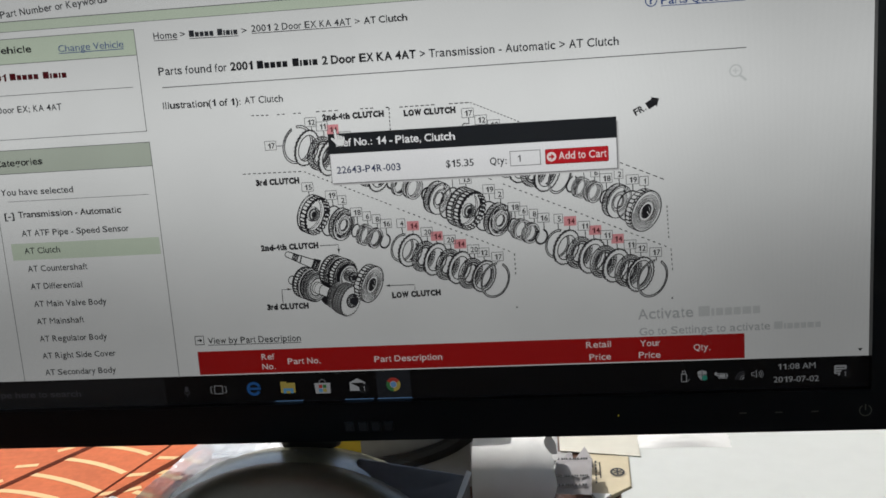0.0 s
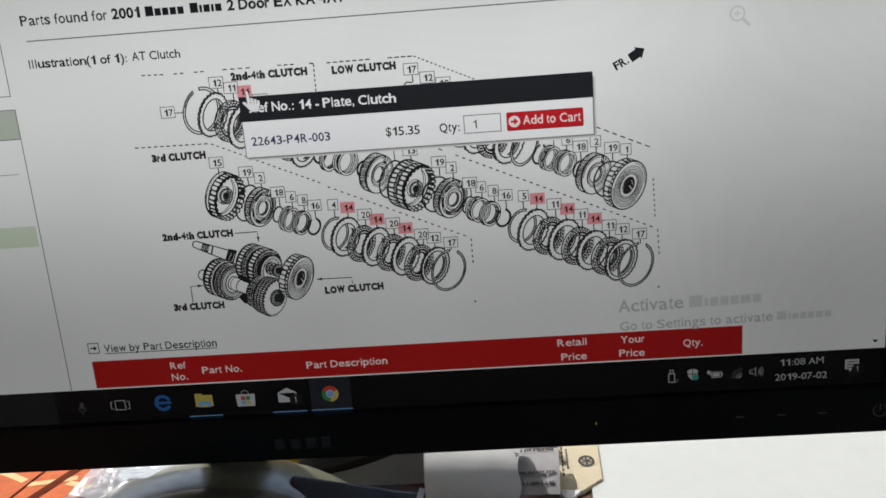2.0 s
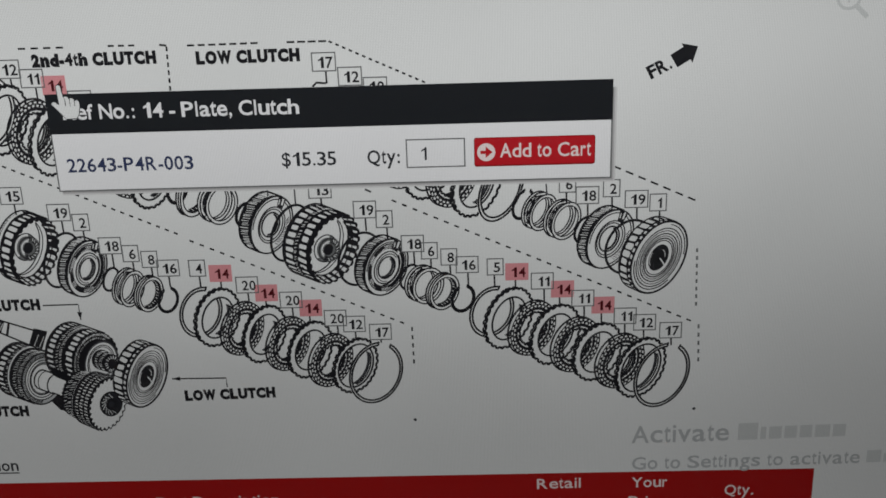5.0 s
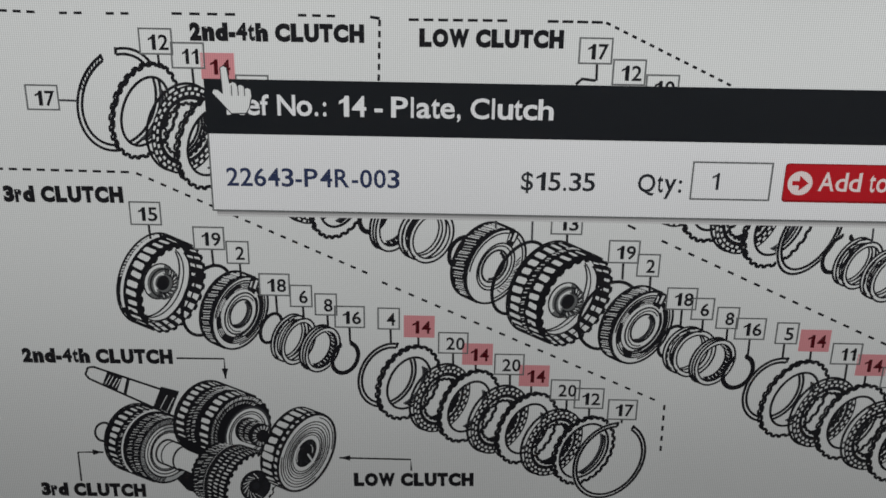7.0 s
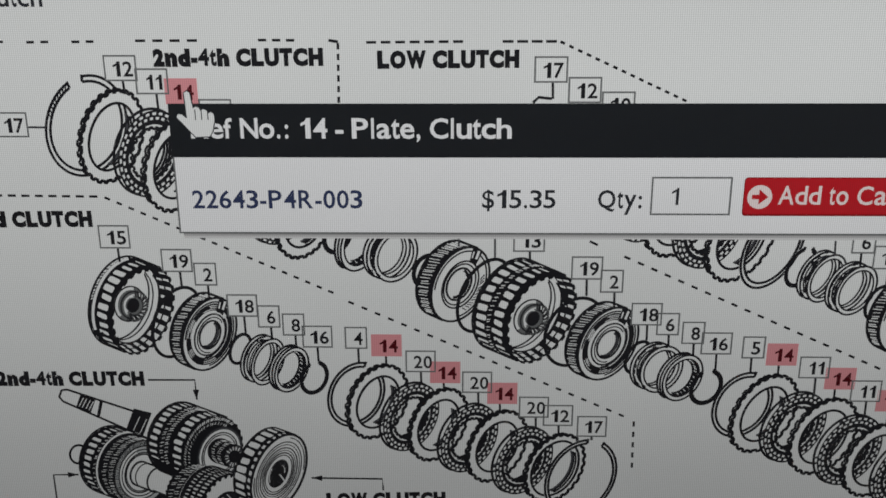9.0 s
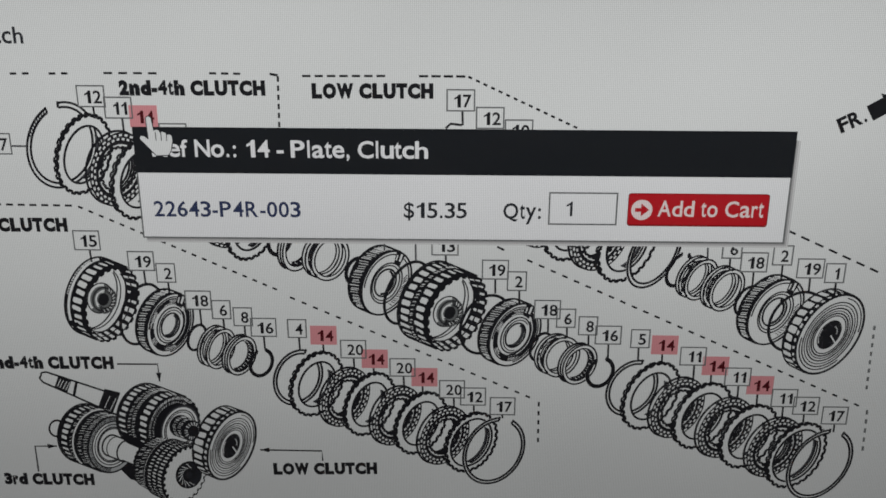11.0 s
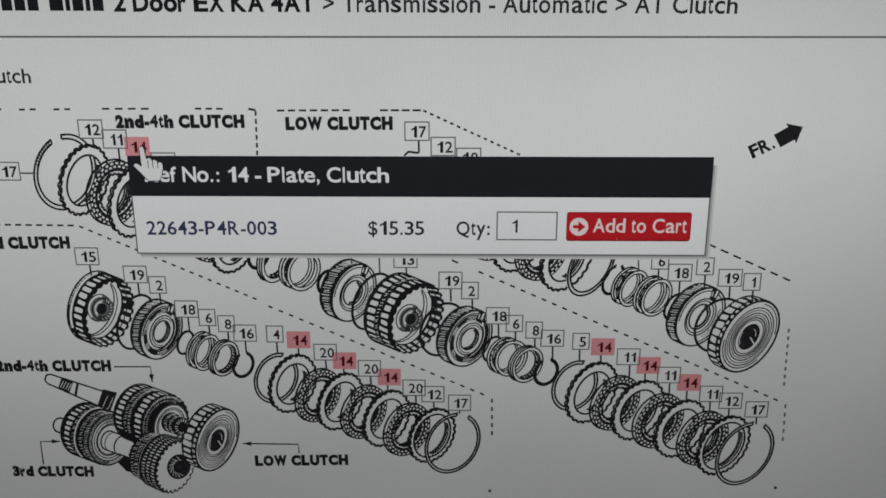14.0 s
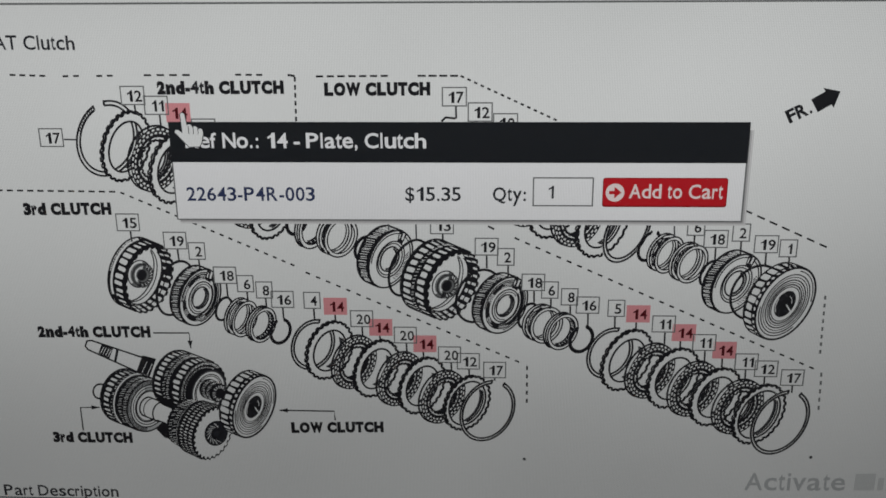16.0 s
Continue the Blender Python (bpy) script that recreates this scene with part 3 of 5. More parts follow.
def taskbar():
    s = Sheet(2)
    s.rect(SX0, TB0, SX1, TB1, BAR)
    s.done("taskbar", "black taskbar along the lower edge")
    s = Sheet(3)
    s.rect(SX0 + 14, TB0, -76.6, TB1 - 0.2, SEARCH)
    s.done("search_field", "dark grey search field")
    line("Type here to search", -153.13, -81.57, -112.96, -81.73, 2.5, DIM, level=4)
    s = Sheet(4)
    u, v = -67.63, -80.61
    s.face([(u - 0.8, v - 0.6), (u + 0.8, v - 0.6), (u + 0.8, v + 2.0), (u - 0.8, v + 2.0)], DIM)
    s.stroke([(u - 1.4, v), (u - 1.2, v - 1.4), (u, v - 2.0), (u + 1.2, v - 1.4), (u + 1.4, v)], 0.35, DIM)
    s.rect(u - 0.2, v - 3.0, u + 0.2, v - 2.0, DIM)
    s.shrink(u, v, 0.85).done("microphone_icon")
    s = Sheet(4)
    u, v = -54.35, -80.60
    s.outline(u - 2.2, v - 2.2, u + 2.2, v + 2.2, 0.3, ICON)
    s.stroke([(u - 2.9, v + 1.6), (u - 3.9, v + 1.6), (u - 3.9, v - 1.6), (u - 2.9, v - 1.6)], 0.3, ICON)
    s.stroke([(u + 2.9, v + 1.6), (u + 3.9, v + 1.6), (u + 3.9, v - 1.6), (u + 2.9, v - 1.6)], 0.3, ICON)
    s.shrink(u, v, 0.81).done("task_view_icon")
    s = Sheet(4)
    u, v = -39.67, -80.56
    ring = [(u + 2.9 * math.cos(a), v + 2.9 * math.sin(a)) for a in (radians(k) for k in range(20, 331, 10))]
    s.stroke(ring, 1.4, BLUE)
    s.rect(u - 2.4, v - 0.6, u + 3.5, v + 0.6, BLUE)
    s.shrink(u, v, 0.81).done("browser_icon", "blue round browser icon")
    s = Sheet(4)
    u, v = -25.61, -80.53
    s.rect(u - 3.7, v - 2.6, u + 3.7, v + 2.5, YELLOW).rect(u - 3.7, v + 2.5, u - 0.6, v + 3.2, YELLOW)
    s.rect(u - 2.4, v - 2.9, u + 2.6, v - 0.3, SKY_BLUE).rect(u - 1.0, v - 2.9, u + 1.2, v - 1.7, YELLOW)
    s.shrink(u, v, 0.81).done("folder_icon", "yellow folder icon")
    s = Sheet(4)
    u, v = -11.47, -80.89
    s.face([(u - 4.0, v + 2.4), (u - 3.7, v - 3.0), (u + 3.7, v - 3.0), (u + 4.0, v + 2.4)], ICON)
    s.stroke([(u - 1.5, v + 2.4), (u - 1.3, v + 3.6), (u, v + 4.2), (u + 1.3, v + 3.6), (u + 1.5, v + 2.4)], 0.35, ICON_GREY)
    for du, dv, m in ((-1.9, 0, RED_I), (0.15, 0, GREEN_I), (-1.9, -2.05, SKY_BLUE), (0.15, -2.05, YELLOW)):
        s.rect(u + du, v + dv - 0.2, u + du + 1.75, v + dv + 1.5, m)
    s.shrink(u, v, 0.81).done("store_icon", "white bag icon with four coloured squares")
    s = Sheet(4)
    u, v = 2.68, -80.27
    s.face([(u - 3.9, v - 2.9), (u + 3.9, v - 2.9), (u + 3.9, v + 1.4), (u, v + 3.5), (u - 3.9, v + 1.4)], ICON)
    s.face([(u - 3.6, v + 1.2), (u + 3.6, v + 1.2), (u + 0.6, v - 1.0), (u - 0.8, v - 0.2)], BAR)
    s.disc(u + 3.2, v - 1.8, 2.5, SEARCH)
    text_on(s, "1", u + 2.7, v - 3.0, u + 3.5, v - 3.0, 2.4, ICON)
    s.shrink(u, v, 0.81).done("mail_icon", "white envelope icon with a count badge")
    s = Sheet(3)
    u, v = 17.07, -80.43
    s.rect(u - 6.7, TB0, u + 6.9, TB1 - 0.2, ACTIVE)
    s.done("active_button")
    s = Sheet(4)
    for a0, a1, m in ((30, 150, RED_I), (150, 270, GREEN_I), (270, 390, YELLOW)):
        s.face([(u, v)] + [(u + 3.5 * math.cos(radians(a)), v + 3.5 * math.sin(radians(a))) for a in range(a0, a1 + 1, 10)], m)
    s.disc(u, v, 1.75, ICON).disc(u, v, 1.4, UNDER)
    s.shrink(u, v, 0.81).done("colour_wheel_icon", "round icon of red, yellow and green")
    s = Sheet(4)
    for (a, b), (c, d) in (((-31.28, -85.97), (-19.92, -85.77)), ((-2.83, -86.07), (8.78, -85.87)), ((10.39, -86.04), (24.11, -85.81))):
        s.rect(a, TB0 + 0.2, c, TB0 + 0.52, UNDER)
    s.done("running_marks", "blue marks under the running programs")
    # tray
    s = Sheet(4)
    u, v = 128.97, -80.72
    s.outline(u - 1.3, v - 2.6, u + 1.3, v + 1.4, 0.32, ICON).outline(u - 0.8, v + 1.2, u + 0.8, v + 2.9, 0.3, ICON)
    s.stroke([(u + 0.8, v - 2.0), (u + 1.5, v - 2.6), (u + 2.6, v - 1.2)], 0.3, ICON_GREY)
    s.shrink(u, v, 0.81).done("usb_icon")
    s = Sheet(4)
    u, v = 135.69, -80.41
    s.face([(u - 2.1, v + 1.9), (u, v + 2.6), (u + 2.1, v + 1.9), (u + 1.9, v - 0.6), (u, v - 2.6), (u - 1.9, v - 0.6)], ICON)
    s.rect(u - 0.15, v - 2.6, u + 0.15, v + 2.6, BAR).rect(u - 2.1, v + 0.1, u + 2.1, v + 0.4, BAR)
    s.disc(u + 1.1, v - 1.2, 1.25, TEAL)
    s.shrink(u, v, 0.81).done("shield_icon", "white shield icon with a green tick spot")
    s = Sheet(4)
    u, v = 142.94, -80.68
    s.outline(u - 1.6, v - 1.5, u + 2.4, v + 1.1, 0.28, ICON).rect(u - 1.1, v - 1.0, u + 1.6, v + 0.6, ICON).rect(u + 2.4, v - 0.7, u + 2.8, v + 0.4, ICON)
    s.stroke([(u - 2.6, v + 1.9), (u - 2.6, v + 0.4), (u - 1.6, v - 0.2)], 0.5, ICON).disc(u - 2.6, v + 0.9, 0.75, ICON)
    s.shrink(u, v, 0.81).done("battery_icon")
    s = Sheet(4)
    u, v = 151.26, -81.88
    for r, m in ((1.0, ICON), (2.0, ICON_GREY), (3.0, DIM), (4.0, DIM)):
        s.stroke([(u - r * math.cos(radians(a)), v - 0.8 + r * math.sin(radians(a))) for a in range(0, 91, 15)], 0.42, m)
    s.shrink(u, v, 0.8).done("wireless_icon")
    s = Sheet(4)
    u, v = 155.82, -80.46
    s.stroke([(u - 2.4, v - 0.7), (u - 1.4, v - 0.7), (u - 0.2, v - 1.9), (u - 0.2, v + 1.9), (u - 1.4, v + 0.7), (u - 2.4, v + 0.7), (u - 2.4, v - 0.7)], 0.3, ICON)
    for r in (1.2, 2.0, 2.8):
        s.stroke([(u + r * math.cos(radians(a)), v + r * math.sin(radians(a))) for a in range(-45, 46, 15)], 0.28, ICON if r < 2.5 else ICON_GREY)
    s.shrink(u, v, 0.81).done("speaker_icon")
    line("11:08 AM", 163.43, -79.00, 177.04, -78.77, 2.25, ICON, 0.0, level=4)
    line("2019-07-02", 161.85, -84.01, 178.27, -83.91, 2.25, ICON, 0.0, level=4)
    s = Sheet(4)
    u, v = 185.95, -79.96
    s.face([(u - 2.7, v + 2.5), (u - 2.7, v - 1.7), (u - 1.0, v - 1.7), (u - 1.0, v - 2.9), (u + 0.3, v - 1.7), (u + 2.7, v - 1.7), (u + 2.7, v + 2.5)], ICON)
    for k in range(3):
        s.rect(u - 2.0, v + 1.2 - k * 1.15, u + 2.0, v + 1.55 - k * 1.15, SEARCH)
    s.disc(u + 2.1, v - 1.7, 2.2, SEARCH)
    text_on(s, "1", u + 1.7, v - 2.8, u + 2.4, v - 2.8, 2.2, ICON)
    s.shrink(u, v, 0.81).done("notice_icon", "white notice icon with a count badge")


taskbar()

# ---- the exploded drawing ----
TILT_R = radians(24)
AX, AZ = math.cos(TILT_R), -math.sin(TILT_R)        # the way the shafts run


def oval(u, v, a, b, k=1.0, n=44, teeth=0, bite=0.0, start=0.0, sweep=360.0):
    """Points of a tilted ellipse, with a scalloped edge if it has teeth."""
    pts, closed = [], sweep >= 360
    m = max(n, teeth * 6) if teeth else n
    for i in range(m if closed else m + 1):
        t = radians(start) + radians(sweep) * i / m
        r = k * (1 - bite * (0.5 + 0.5 * (1 if math.sin(t * teeth) > 0 else -1)) if teeth else 1)
        x, y = r * b * math.cos(t), r * a * math.sin(t)
        pts.append((u + x * math.cos(TILT_R) + y * math.sin(TILT_R), v - x * math.sin(TILT_R) + y * math.cos(TILT_R)))
    return pts


W = 0.39


def snap_ring(level, u, v, a, b, thick=0.84, gap=(80, 104), name="snap_ring_drawing", shaded=()):
    s = Sheet(level)
    st, sw = gap[1], 360 - (gap[1] - gap[0])
    s.strip(oval(u, v, a, b, 1, 48, start=st, sweep=sw), oval(u, v, a, b, thick, 48, start=st, sweep=sw), PAGE, False)
    for k in (1.0 - W / 2 / b, thick):
        s.stroke(oval(u, v, a, b, k, 48, start=st, sweep=sw), W, INK)
    if shaded:
        for t in range(*shaded):
            s.stroke(oval(u, v, a, b, 0.98, 1, start=t, sweep=1)[:1] + oval(u, v, a, b, thick + 0.02, 1, start=t + 5, sweep=1)[:1], 0.2, INK)
    for t in (st, st + sw):
        p, q = oval(u, v, a, b, 1, 1, start=t, sweep=1)[0], oval(u, v, a, b, thick, 1, start=t, sweep=1)[0]
        s.stroke([p, q], W, INK)
    return s.done(name)


def thin_ring(level, u, v, a, b, thick=0.9):
    s = Sheet(level)
    s.stroke(oval(u, v, a, b, 1 - W / 2 / b), W * 1.35, INK, True)
    if thick < 0.9:
        s.stroke(oval(u, v, a, b, thick), W * 0.9, INK, True)
    return s.done("ring_drawing")


def plate(level, u, v, a, b, inner=0.70, teeth=26, lip=0.10):
    """A steel plate: scalloped outside, a plain hole, and the hole's far wall."""
    s = Sheet(level)
    out = oval(u, v, a, b, 1.0, teeth=teeth, bite=0.045)
    inn = oval(u, v, a, b, inner, n=len(out))
    s.strip(out, inn, PAGE, True)
    du, dv = -AX * lip * b, -AZ * lip * b
    s.stroke([(x + du, y + dv) for x, y in oval(u, v, a, b, 1.0, teeth=teeth, bite=0.05, start=100, sweep=150)], W * 0.9, INK)
    s.stroke(out, W * 1.25, INK, True)
    s.stroke(inn, W, INK, True)
    for k in (1.0, 1.9, 2.6):
        s.stroke([(x + du * k, y + dv * k) for x, y in oval(u, v, a, b, inner * 0.97, start=-52, sweep=104)], W * 0.8, SOFT_INK if k > 2 else INK)
    return s.done("steel_plate_drawing")


def lined_disc(level, u, v, a, b, inner=0.68, cells=30):
    """A friction disc: a dark band broken into small pale blocks, with a toothed hole."""
    s = Sheet(level)
    n = 60
    s.strip(oval(u, v, a, b, 1.0, n), oval(u, v, a, b, inner, n), INK, True)
    for i in range(cells):
        t0 = 360 * i / cells
        for k0, k1, off in ((0.95, 0.89, 0), (0.845, 0.785, 5)):
            p, q = oval(u, v, a, b, k0, 2, start=t0 + off, sweep=6.4), oval(u, v, a, b, k1, 2, start=t0 + off, sweep=6.4)
            s.strip(p, q, PAGE, False)
    du, dv = -AX * 0.16 * b, -AZ * 0.16 * b
    s.stroke(oval(u, v, a, b, inner - 0.06, teeth=24, bite=0.07), W, INK, True)
    s.stroke([(x + du, y + dv) for x, y in oval(u, v, a, b, 0.98, start=80, sweep=200)], W, INK)
    for k in (0.6, 1.2, 1.8):
        s.stroke([(x + du * k, y + dv * k) for x, y in oval(u, v, a, b, inner * 0.92, start=-70, sweep=140)], W * 0.95, INK)
    hatch(s, u + du, v + dv, a, b, inner * 0.84, inner * 0.98, 14, INK, -60, 60, 0.22, 16)
    return s.done("lined_disc_drawing")


INKER = random.Random(11)


def hatch(s, u, v, a, b, k0, k1, n, mat, lo=0, hi=360, w=0.2, long=5):
    """Loose short pen strokes round a ring."""
    for j in range(n):
        k, t = INKER.uniform(k0, k1), INKER.uniform(lo, hi)
        s.stroke(oval(u, v, a, b, k, 2, start=t, sweep=INKER.uniform(0.4, 1.0) * long), w, mat)


class Turned:
    """A round body in the drawing, seen from its front end: d runs back along the shaft, k out from it, t round it."""

    def __init__(self, sheet, u, v, a, b):
        self.s, self.u, self.v, self.a, self.b = sheet, u, v, a, b

    def at(self, d, k, t):
        t = radians(t)
        x, y = k * self.b * math.cos(t), k * self.a * math.sin(t)
        return (self.u - AX * d + x * AX - y * AZ, self.v - AZ * d + x * AZ + y * AX)

    def arc(self, d, k, lo=0, hi=360, n=48):
        return [self.at(d, k, lo + (hi - lo) * i / n) for i in range(n + (hi - lo < 360))]

    def toothed(self, d, k, n, bite):
        return [self.at(d, k * (1 - bite * (i % 6 > 2)), 60 / n * i) for i in range(n * 6)]

    def hull(self, d0, d1, k0, k1, mat, teeth=0, bite=0.04, steps=10):
        for i in range(steps + 1):
            f = i / steps
            d, k = d0 + (d1 - d0) * f, k0 + (k1 - k0) * f
            self.s.face(self.toothed(d, k, teeth, bite) if teeth else self.arc(d, k), mat)
        return self

    def edge(self, d0, d1, k0=1.0, k1=1.0, w=0.3, mat=None):
        """The outline of the flank from d0 back to d1."""
        self.s.stroke([self.at(d0, k0, 90)] + self.arc(d1, k1, 90, 270, 30) + [self.at(d0, k0, 270)], w, mat or INK)
        return self

    def disc(self, d, k, mat):
        self.s.face(self.arc(d, k), mat)
        return self

    def ring(self, d, k, w, mat, lo=0, hi=360):
        self.s.stroke(self.arc(d, k, lo, hi), w, mat, hi - lo >= 360)
        return self

    def cells(self, d0, d1, k, n, fill, lo, hi, mat, thin=0.45):
        """Teeth in a row round the flank, narrower where the flank turns away."""
        for j in range(n):
            t0 = lo + (hi - lo) * (j + 0.5) / n
            f = fill * (thin + (1 - thin) * math.sin(math.pi * (j + 0.5) / n)) * INKER.uniform(0.85, 1.1)
            h = (hi - lo) / n * f / 2
            e0, e1 = d0 + (d1 - d0) * INKER.uniform(0, 0.16), d1 - (d1 - d0) * INKER.uniform(0, 0.2)
            m, skew = (e1 - e0) * 0.14, INKER.uniform(-1.2, 1.2)
            self.s.face([self.at(e0, k, t0 - h * 0.7), self.at(e0 + m, k, t0 - h), self.at(e1 - m, k, t0 - h + skew), self.at(e1, k, t0 - h * 0.7 + skew),
                         self.at(e1, k, t0 + h * 0.7 + skew), self.at(e1 - m, k, t0 + h + skew), self.at(e0 + m, k, t0 + h), self.at(e0, k, t0 + h * 0.7)], mat)
        return self

    def ribs(self, d0, d1, k, n, w, mat, lo, hi, skew=2.0):
        for j in range(n):
            t = lo + (hi - lo) * (j + INKER.uniform(0.2, 0.8)) / n
            self.s.stroke([self.at(d0 + (d1 - d0) * INKER.uniform(0, 0.2), k, t), self.at(d1 - (d1 - d0) * INKER.uniform(0, 0.25), k, t + skew)], w * INKER.uniform(0.7, 1.2), mat)
        return self

    def rays(self, d, k0, k1, n, w, mat, lo=0, hi=360, skew=2.0):
        for j in range(n):
            t = lo + (hi - lo) * (j + INKER.uniform(0.3, 0.7)) / n
            self.s.stroke([self.at(d, k0, t), self.at(d, k1, t + skew)], w * INKER.uniform(0.7, 1.2), mat)
        return self


def drum(level, u, v, a, b, depth, rows, hub, name="clutch_drum_drawing"):
    """An open drum: toothed flank on one side, the toothed inside of its wall on the other, a pale floor and a hub within."""
    s = Sheet(level)
    body = Turned(s, u, v, a, b)
    body.hull(depth, 0, 1.0, 1.0, INK, 24, 0.03)
    for d0, d1 in rows:
        body.cells(d0, d1, 0.975, 13, 0.66, 102, 262, PAGE)
    if len(rows) == 1:
        body.ring(depth * 0.80, 0.99, 0.42, PAGE, 112, 232)
        body.ribs(depth * 0.86, depth * 0.99, 1.0, 22, 0.2, PAGE, 110, 190)
    else:
        body.ribs(depth * 0.46, depth * 0.58, 0.99, 30, 0.16, PAGE, 95, 262)
    body.edge(0, depth)
    # the mouth: ragged where the teeth end on the flank
    s.face([body.at(0, 0.90 - (0.05 if 95 < t < 275 and t % 15 < 7 else 0), t) for t in range(0, 360, 3)], PAGE)
    # the wall's inside with its rows of teeth
    rim, deep = [], []
    for t in range(-92, 93, 2):
        rim.append(body.at(-0.15, 1.02 if t % 14 < 8 else 0.955, t)), deep.append(body.at(1.9, 0.90, t))
    s.strip(rim, deep, INK, False)
    for j in range(12):
        t = -80 + 13.6 * j
        h = (3.6 if t < 5 else 2.3) * INKER.uniform(0.85, 1.1)
        for d0, d1, k0, k1 in ((0.15, 0.85, 0.975, 0.945), (1.05, 1.75, 0.935, 0.91)):
            if t < 10 or INKER.random() < 0.75:
                s.face([body.at(d0, k0, t - h), body.at(d1, k1, t - h + 1), body.at(d1, k1, t + h), body.at(d0, k0, t + h)], PAGE)
    body.ring(1.2, 0.82, 0.28, INK, -96, 74).ring(2.2, 0.80, 0.22, INK, -100, 78).ring(3.0, 0.83, 0.26, INK, -112, 64)
    # hub
    hu, hv, ha, hb = hub
    boss = Turned(s, hu, hv, ha, hb)
    boss.hull(0.55, -0.5, 1.0, 0.9, RULE)
    boss.ring(0.4, 0.88, 0.46, PAGE, 95, 250).ring(-0.3, 0.62, 0.22, PAGE, 110, 250)
    boss.ring(0.4, 1.0, 0.24, INK, 60, 300).ring(-0.1, 0.78, 0.26, INK, 20, 330).rays(-0.5, 0.48, 0.92, 26, 0.18, INK, -110, 110, 6.0)
    boss.disc(-0.2, 0.42, INK)
    s.stroke(boss.arc(0.15, 0.44, 90, 265, 16), 0.24, PAGE)
    boss.rays(-0.4, 0.62, 0.80, 9, 0.15, PAGE, -80, 90, 9.0)
    return s.done(name)


def piston(level, u, v, a, b, depth=0.35, pale=False):
    """A piston: finely ribbed flank, pale rim, shaded well and a stepped hole, with a notch at the top."""
    s = Sheet(level)
    far = depth * b * 1.25
    body = Turned(s, u, v, a, b)
    body.hull(far, 0, 0.99, 1.0, INK)
    body.ribs(far * 0.2, far * 0.92, 0.97, 34, 0.15, PAGE, 100, 255, 4.0)
    body.edge(0, far, 1.0, 0.99, 0.26)
    body.disc(0, 0.965, PAGE).ring(0, 0.98, 0.34, INK)
    body.ring(0, 0.88, 0.24, INK, -60, 205)
    if pale:
        body.ring(0, 0.62, 0.26, INK).ring(0.1, 0.54, 0.24, INK).ring(0.2, 0.42, 0.34, INK)
        body.ring(0.4, 0.36, 0.42, INK, -80, 90).ring(0.1, 0.30, 0.3, INK, -70, 80)
        body.rays(0.1, 0.70, 0.84, 12, 0.16, INK, -50, 30, 8.0)
    else:
        s.strip(body.arc(0, 0.84, 88, 312, 40), body.arc(0.1, 0.64, 88, 312, 40), INK, False)
        s.strip(body.arc(0, 0.84, -48, 88, 30), body.arc(0.1, 0.72, -48, 88, 30), INK, False)
        for k in (0.69, 0.74, 0.79):
            for lo in (100, 165, 230, 285):
                body.ring(0, k + INKER.uniform(-0.01, 0.01), 0.11, PAGE, lo, lo + INKER.uniform(16, 40))
        body.ring(-0.1, 0.56, 0.28, INK).ring(-0.2, 0.48, 0.2, INK, 60, 300).ring(-0.1, 0.38, 0.32, INK)
        body.ring(0.3, 0.36, 0.55, INK, -85, 75).ring(0.0, 0.30, 0.22, SOFT_INK, -80, 90)
        for k in (0.62, 0.70):
            body.ring(0, k, 0.22, INK, -75, 60)
    s.strip(body.arc(0, 1.0, 76, 100, 4), body.arc(0, 0.62, 70, 96, 4), INK, False)
    s.stroke([body.at(0, 0.95, 84), body.at(0, 0.74, 80)], 0.34, PAGE)
    s.stroke([body.at(0, 0.88, 94), body.at(0, 0.72, 92)], 0.2, PAGE)
    return s.done("piston_drawing")


def spring(level, u, v, a, b, dark=False):
    """A stack of thin washers: rings one behind the other, or one thick ring with a dark inside."""
    s = Sheet(level)
    body = Turned(s, u, v, a, b)
    for d in ((0.9, 0.45, 0) if dark else (1.7, 1.15, 0)):
        s.strip(body.arc(d, 1.0), body.arc(d, 0.80), PAGE, True)
        body.ring(d, 0.97, 0.30, INK).ring(d, 0.80, 0.26, INK)
    if dark:
        s.strip(body.arc(0.05, 0.79, -78, 96, 24), body.arc(0.9, 0.70, -78, 96, 24), INK, False)
        body.ribs(0.25, 0.8, 0.75, 12, 0.13, PAGE, -70, 90, 3.0)
        body.ring(0.9, 0.99, 0.26, INK, 90, 270)
    else:
        body.ring(0.55, 0.88, 0.22, INK, 95, 265).ring(1.4, 0.9, 0.2, INK, 100, 260)
        hatch(s, u - AX * 1.3, v - AZ * 1.3, a, b, 0.82, 0.96, 12, INK, 100, 250, 0.18, 16)
    return s.done("washer_drawing")


def number(n, u, v, lead=(0, 0), red=False, level=22):
    """A boxed reference number with the line that leads down to its part."""
    w, h = (4.6 if len(n) > 1 else 3.4), 3.6
    if lead[0]:
        s = Sheet(level - 1)
        s.stroke([(lead[0], lead[1] - 0.2), (lead[0] - 0.06, v - h / 2)], 0.34, INK)
        s.done("leader_line")
    s = Sheet(level)
    s.rect(u - w / 2, v - h / 2, u + w / 2, v + h / 2, TAG_RED if red else PAGE)
    if not red:
        s.outline(u - w / 2, v - h / 2, u + w / 2, v + h / 2, 0.24, RULE)
    tw = 2.75 if len(n) > 1 else 1.3
    tw = 2.2 if n == "11" else 0.75 if n == "1" else tw
    text_on(s, n, u - tw / 2 + 0.35, v - 1.1, u + tw / 2 + 0.35, v - 1.1, 1.98, MAROON if red else INK, 0.017)
    return s.done("number_tag", "red number tag" if red else "")


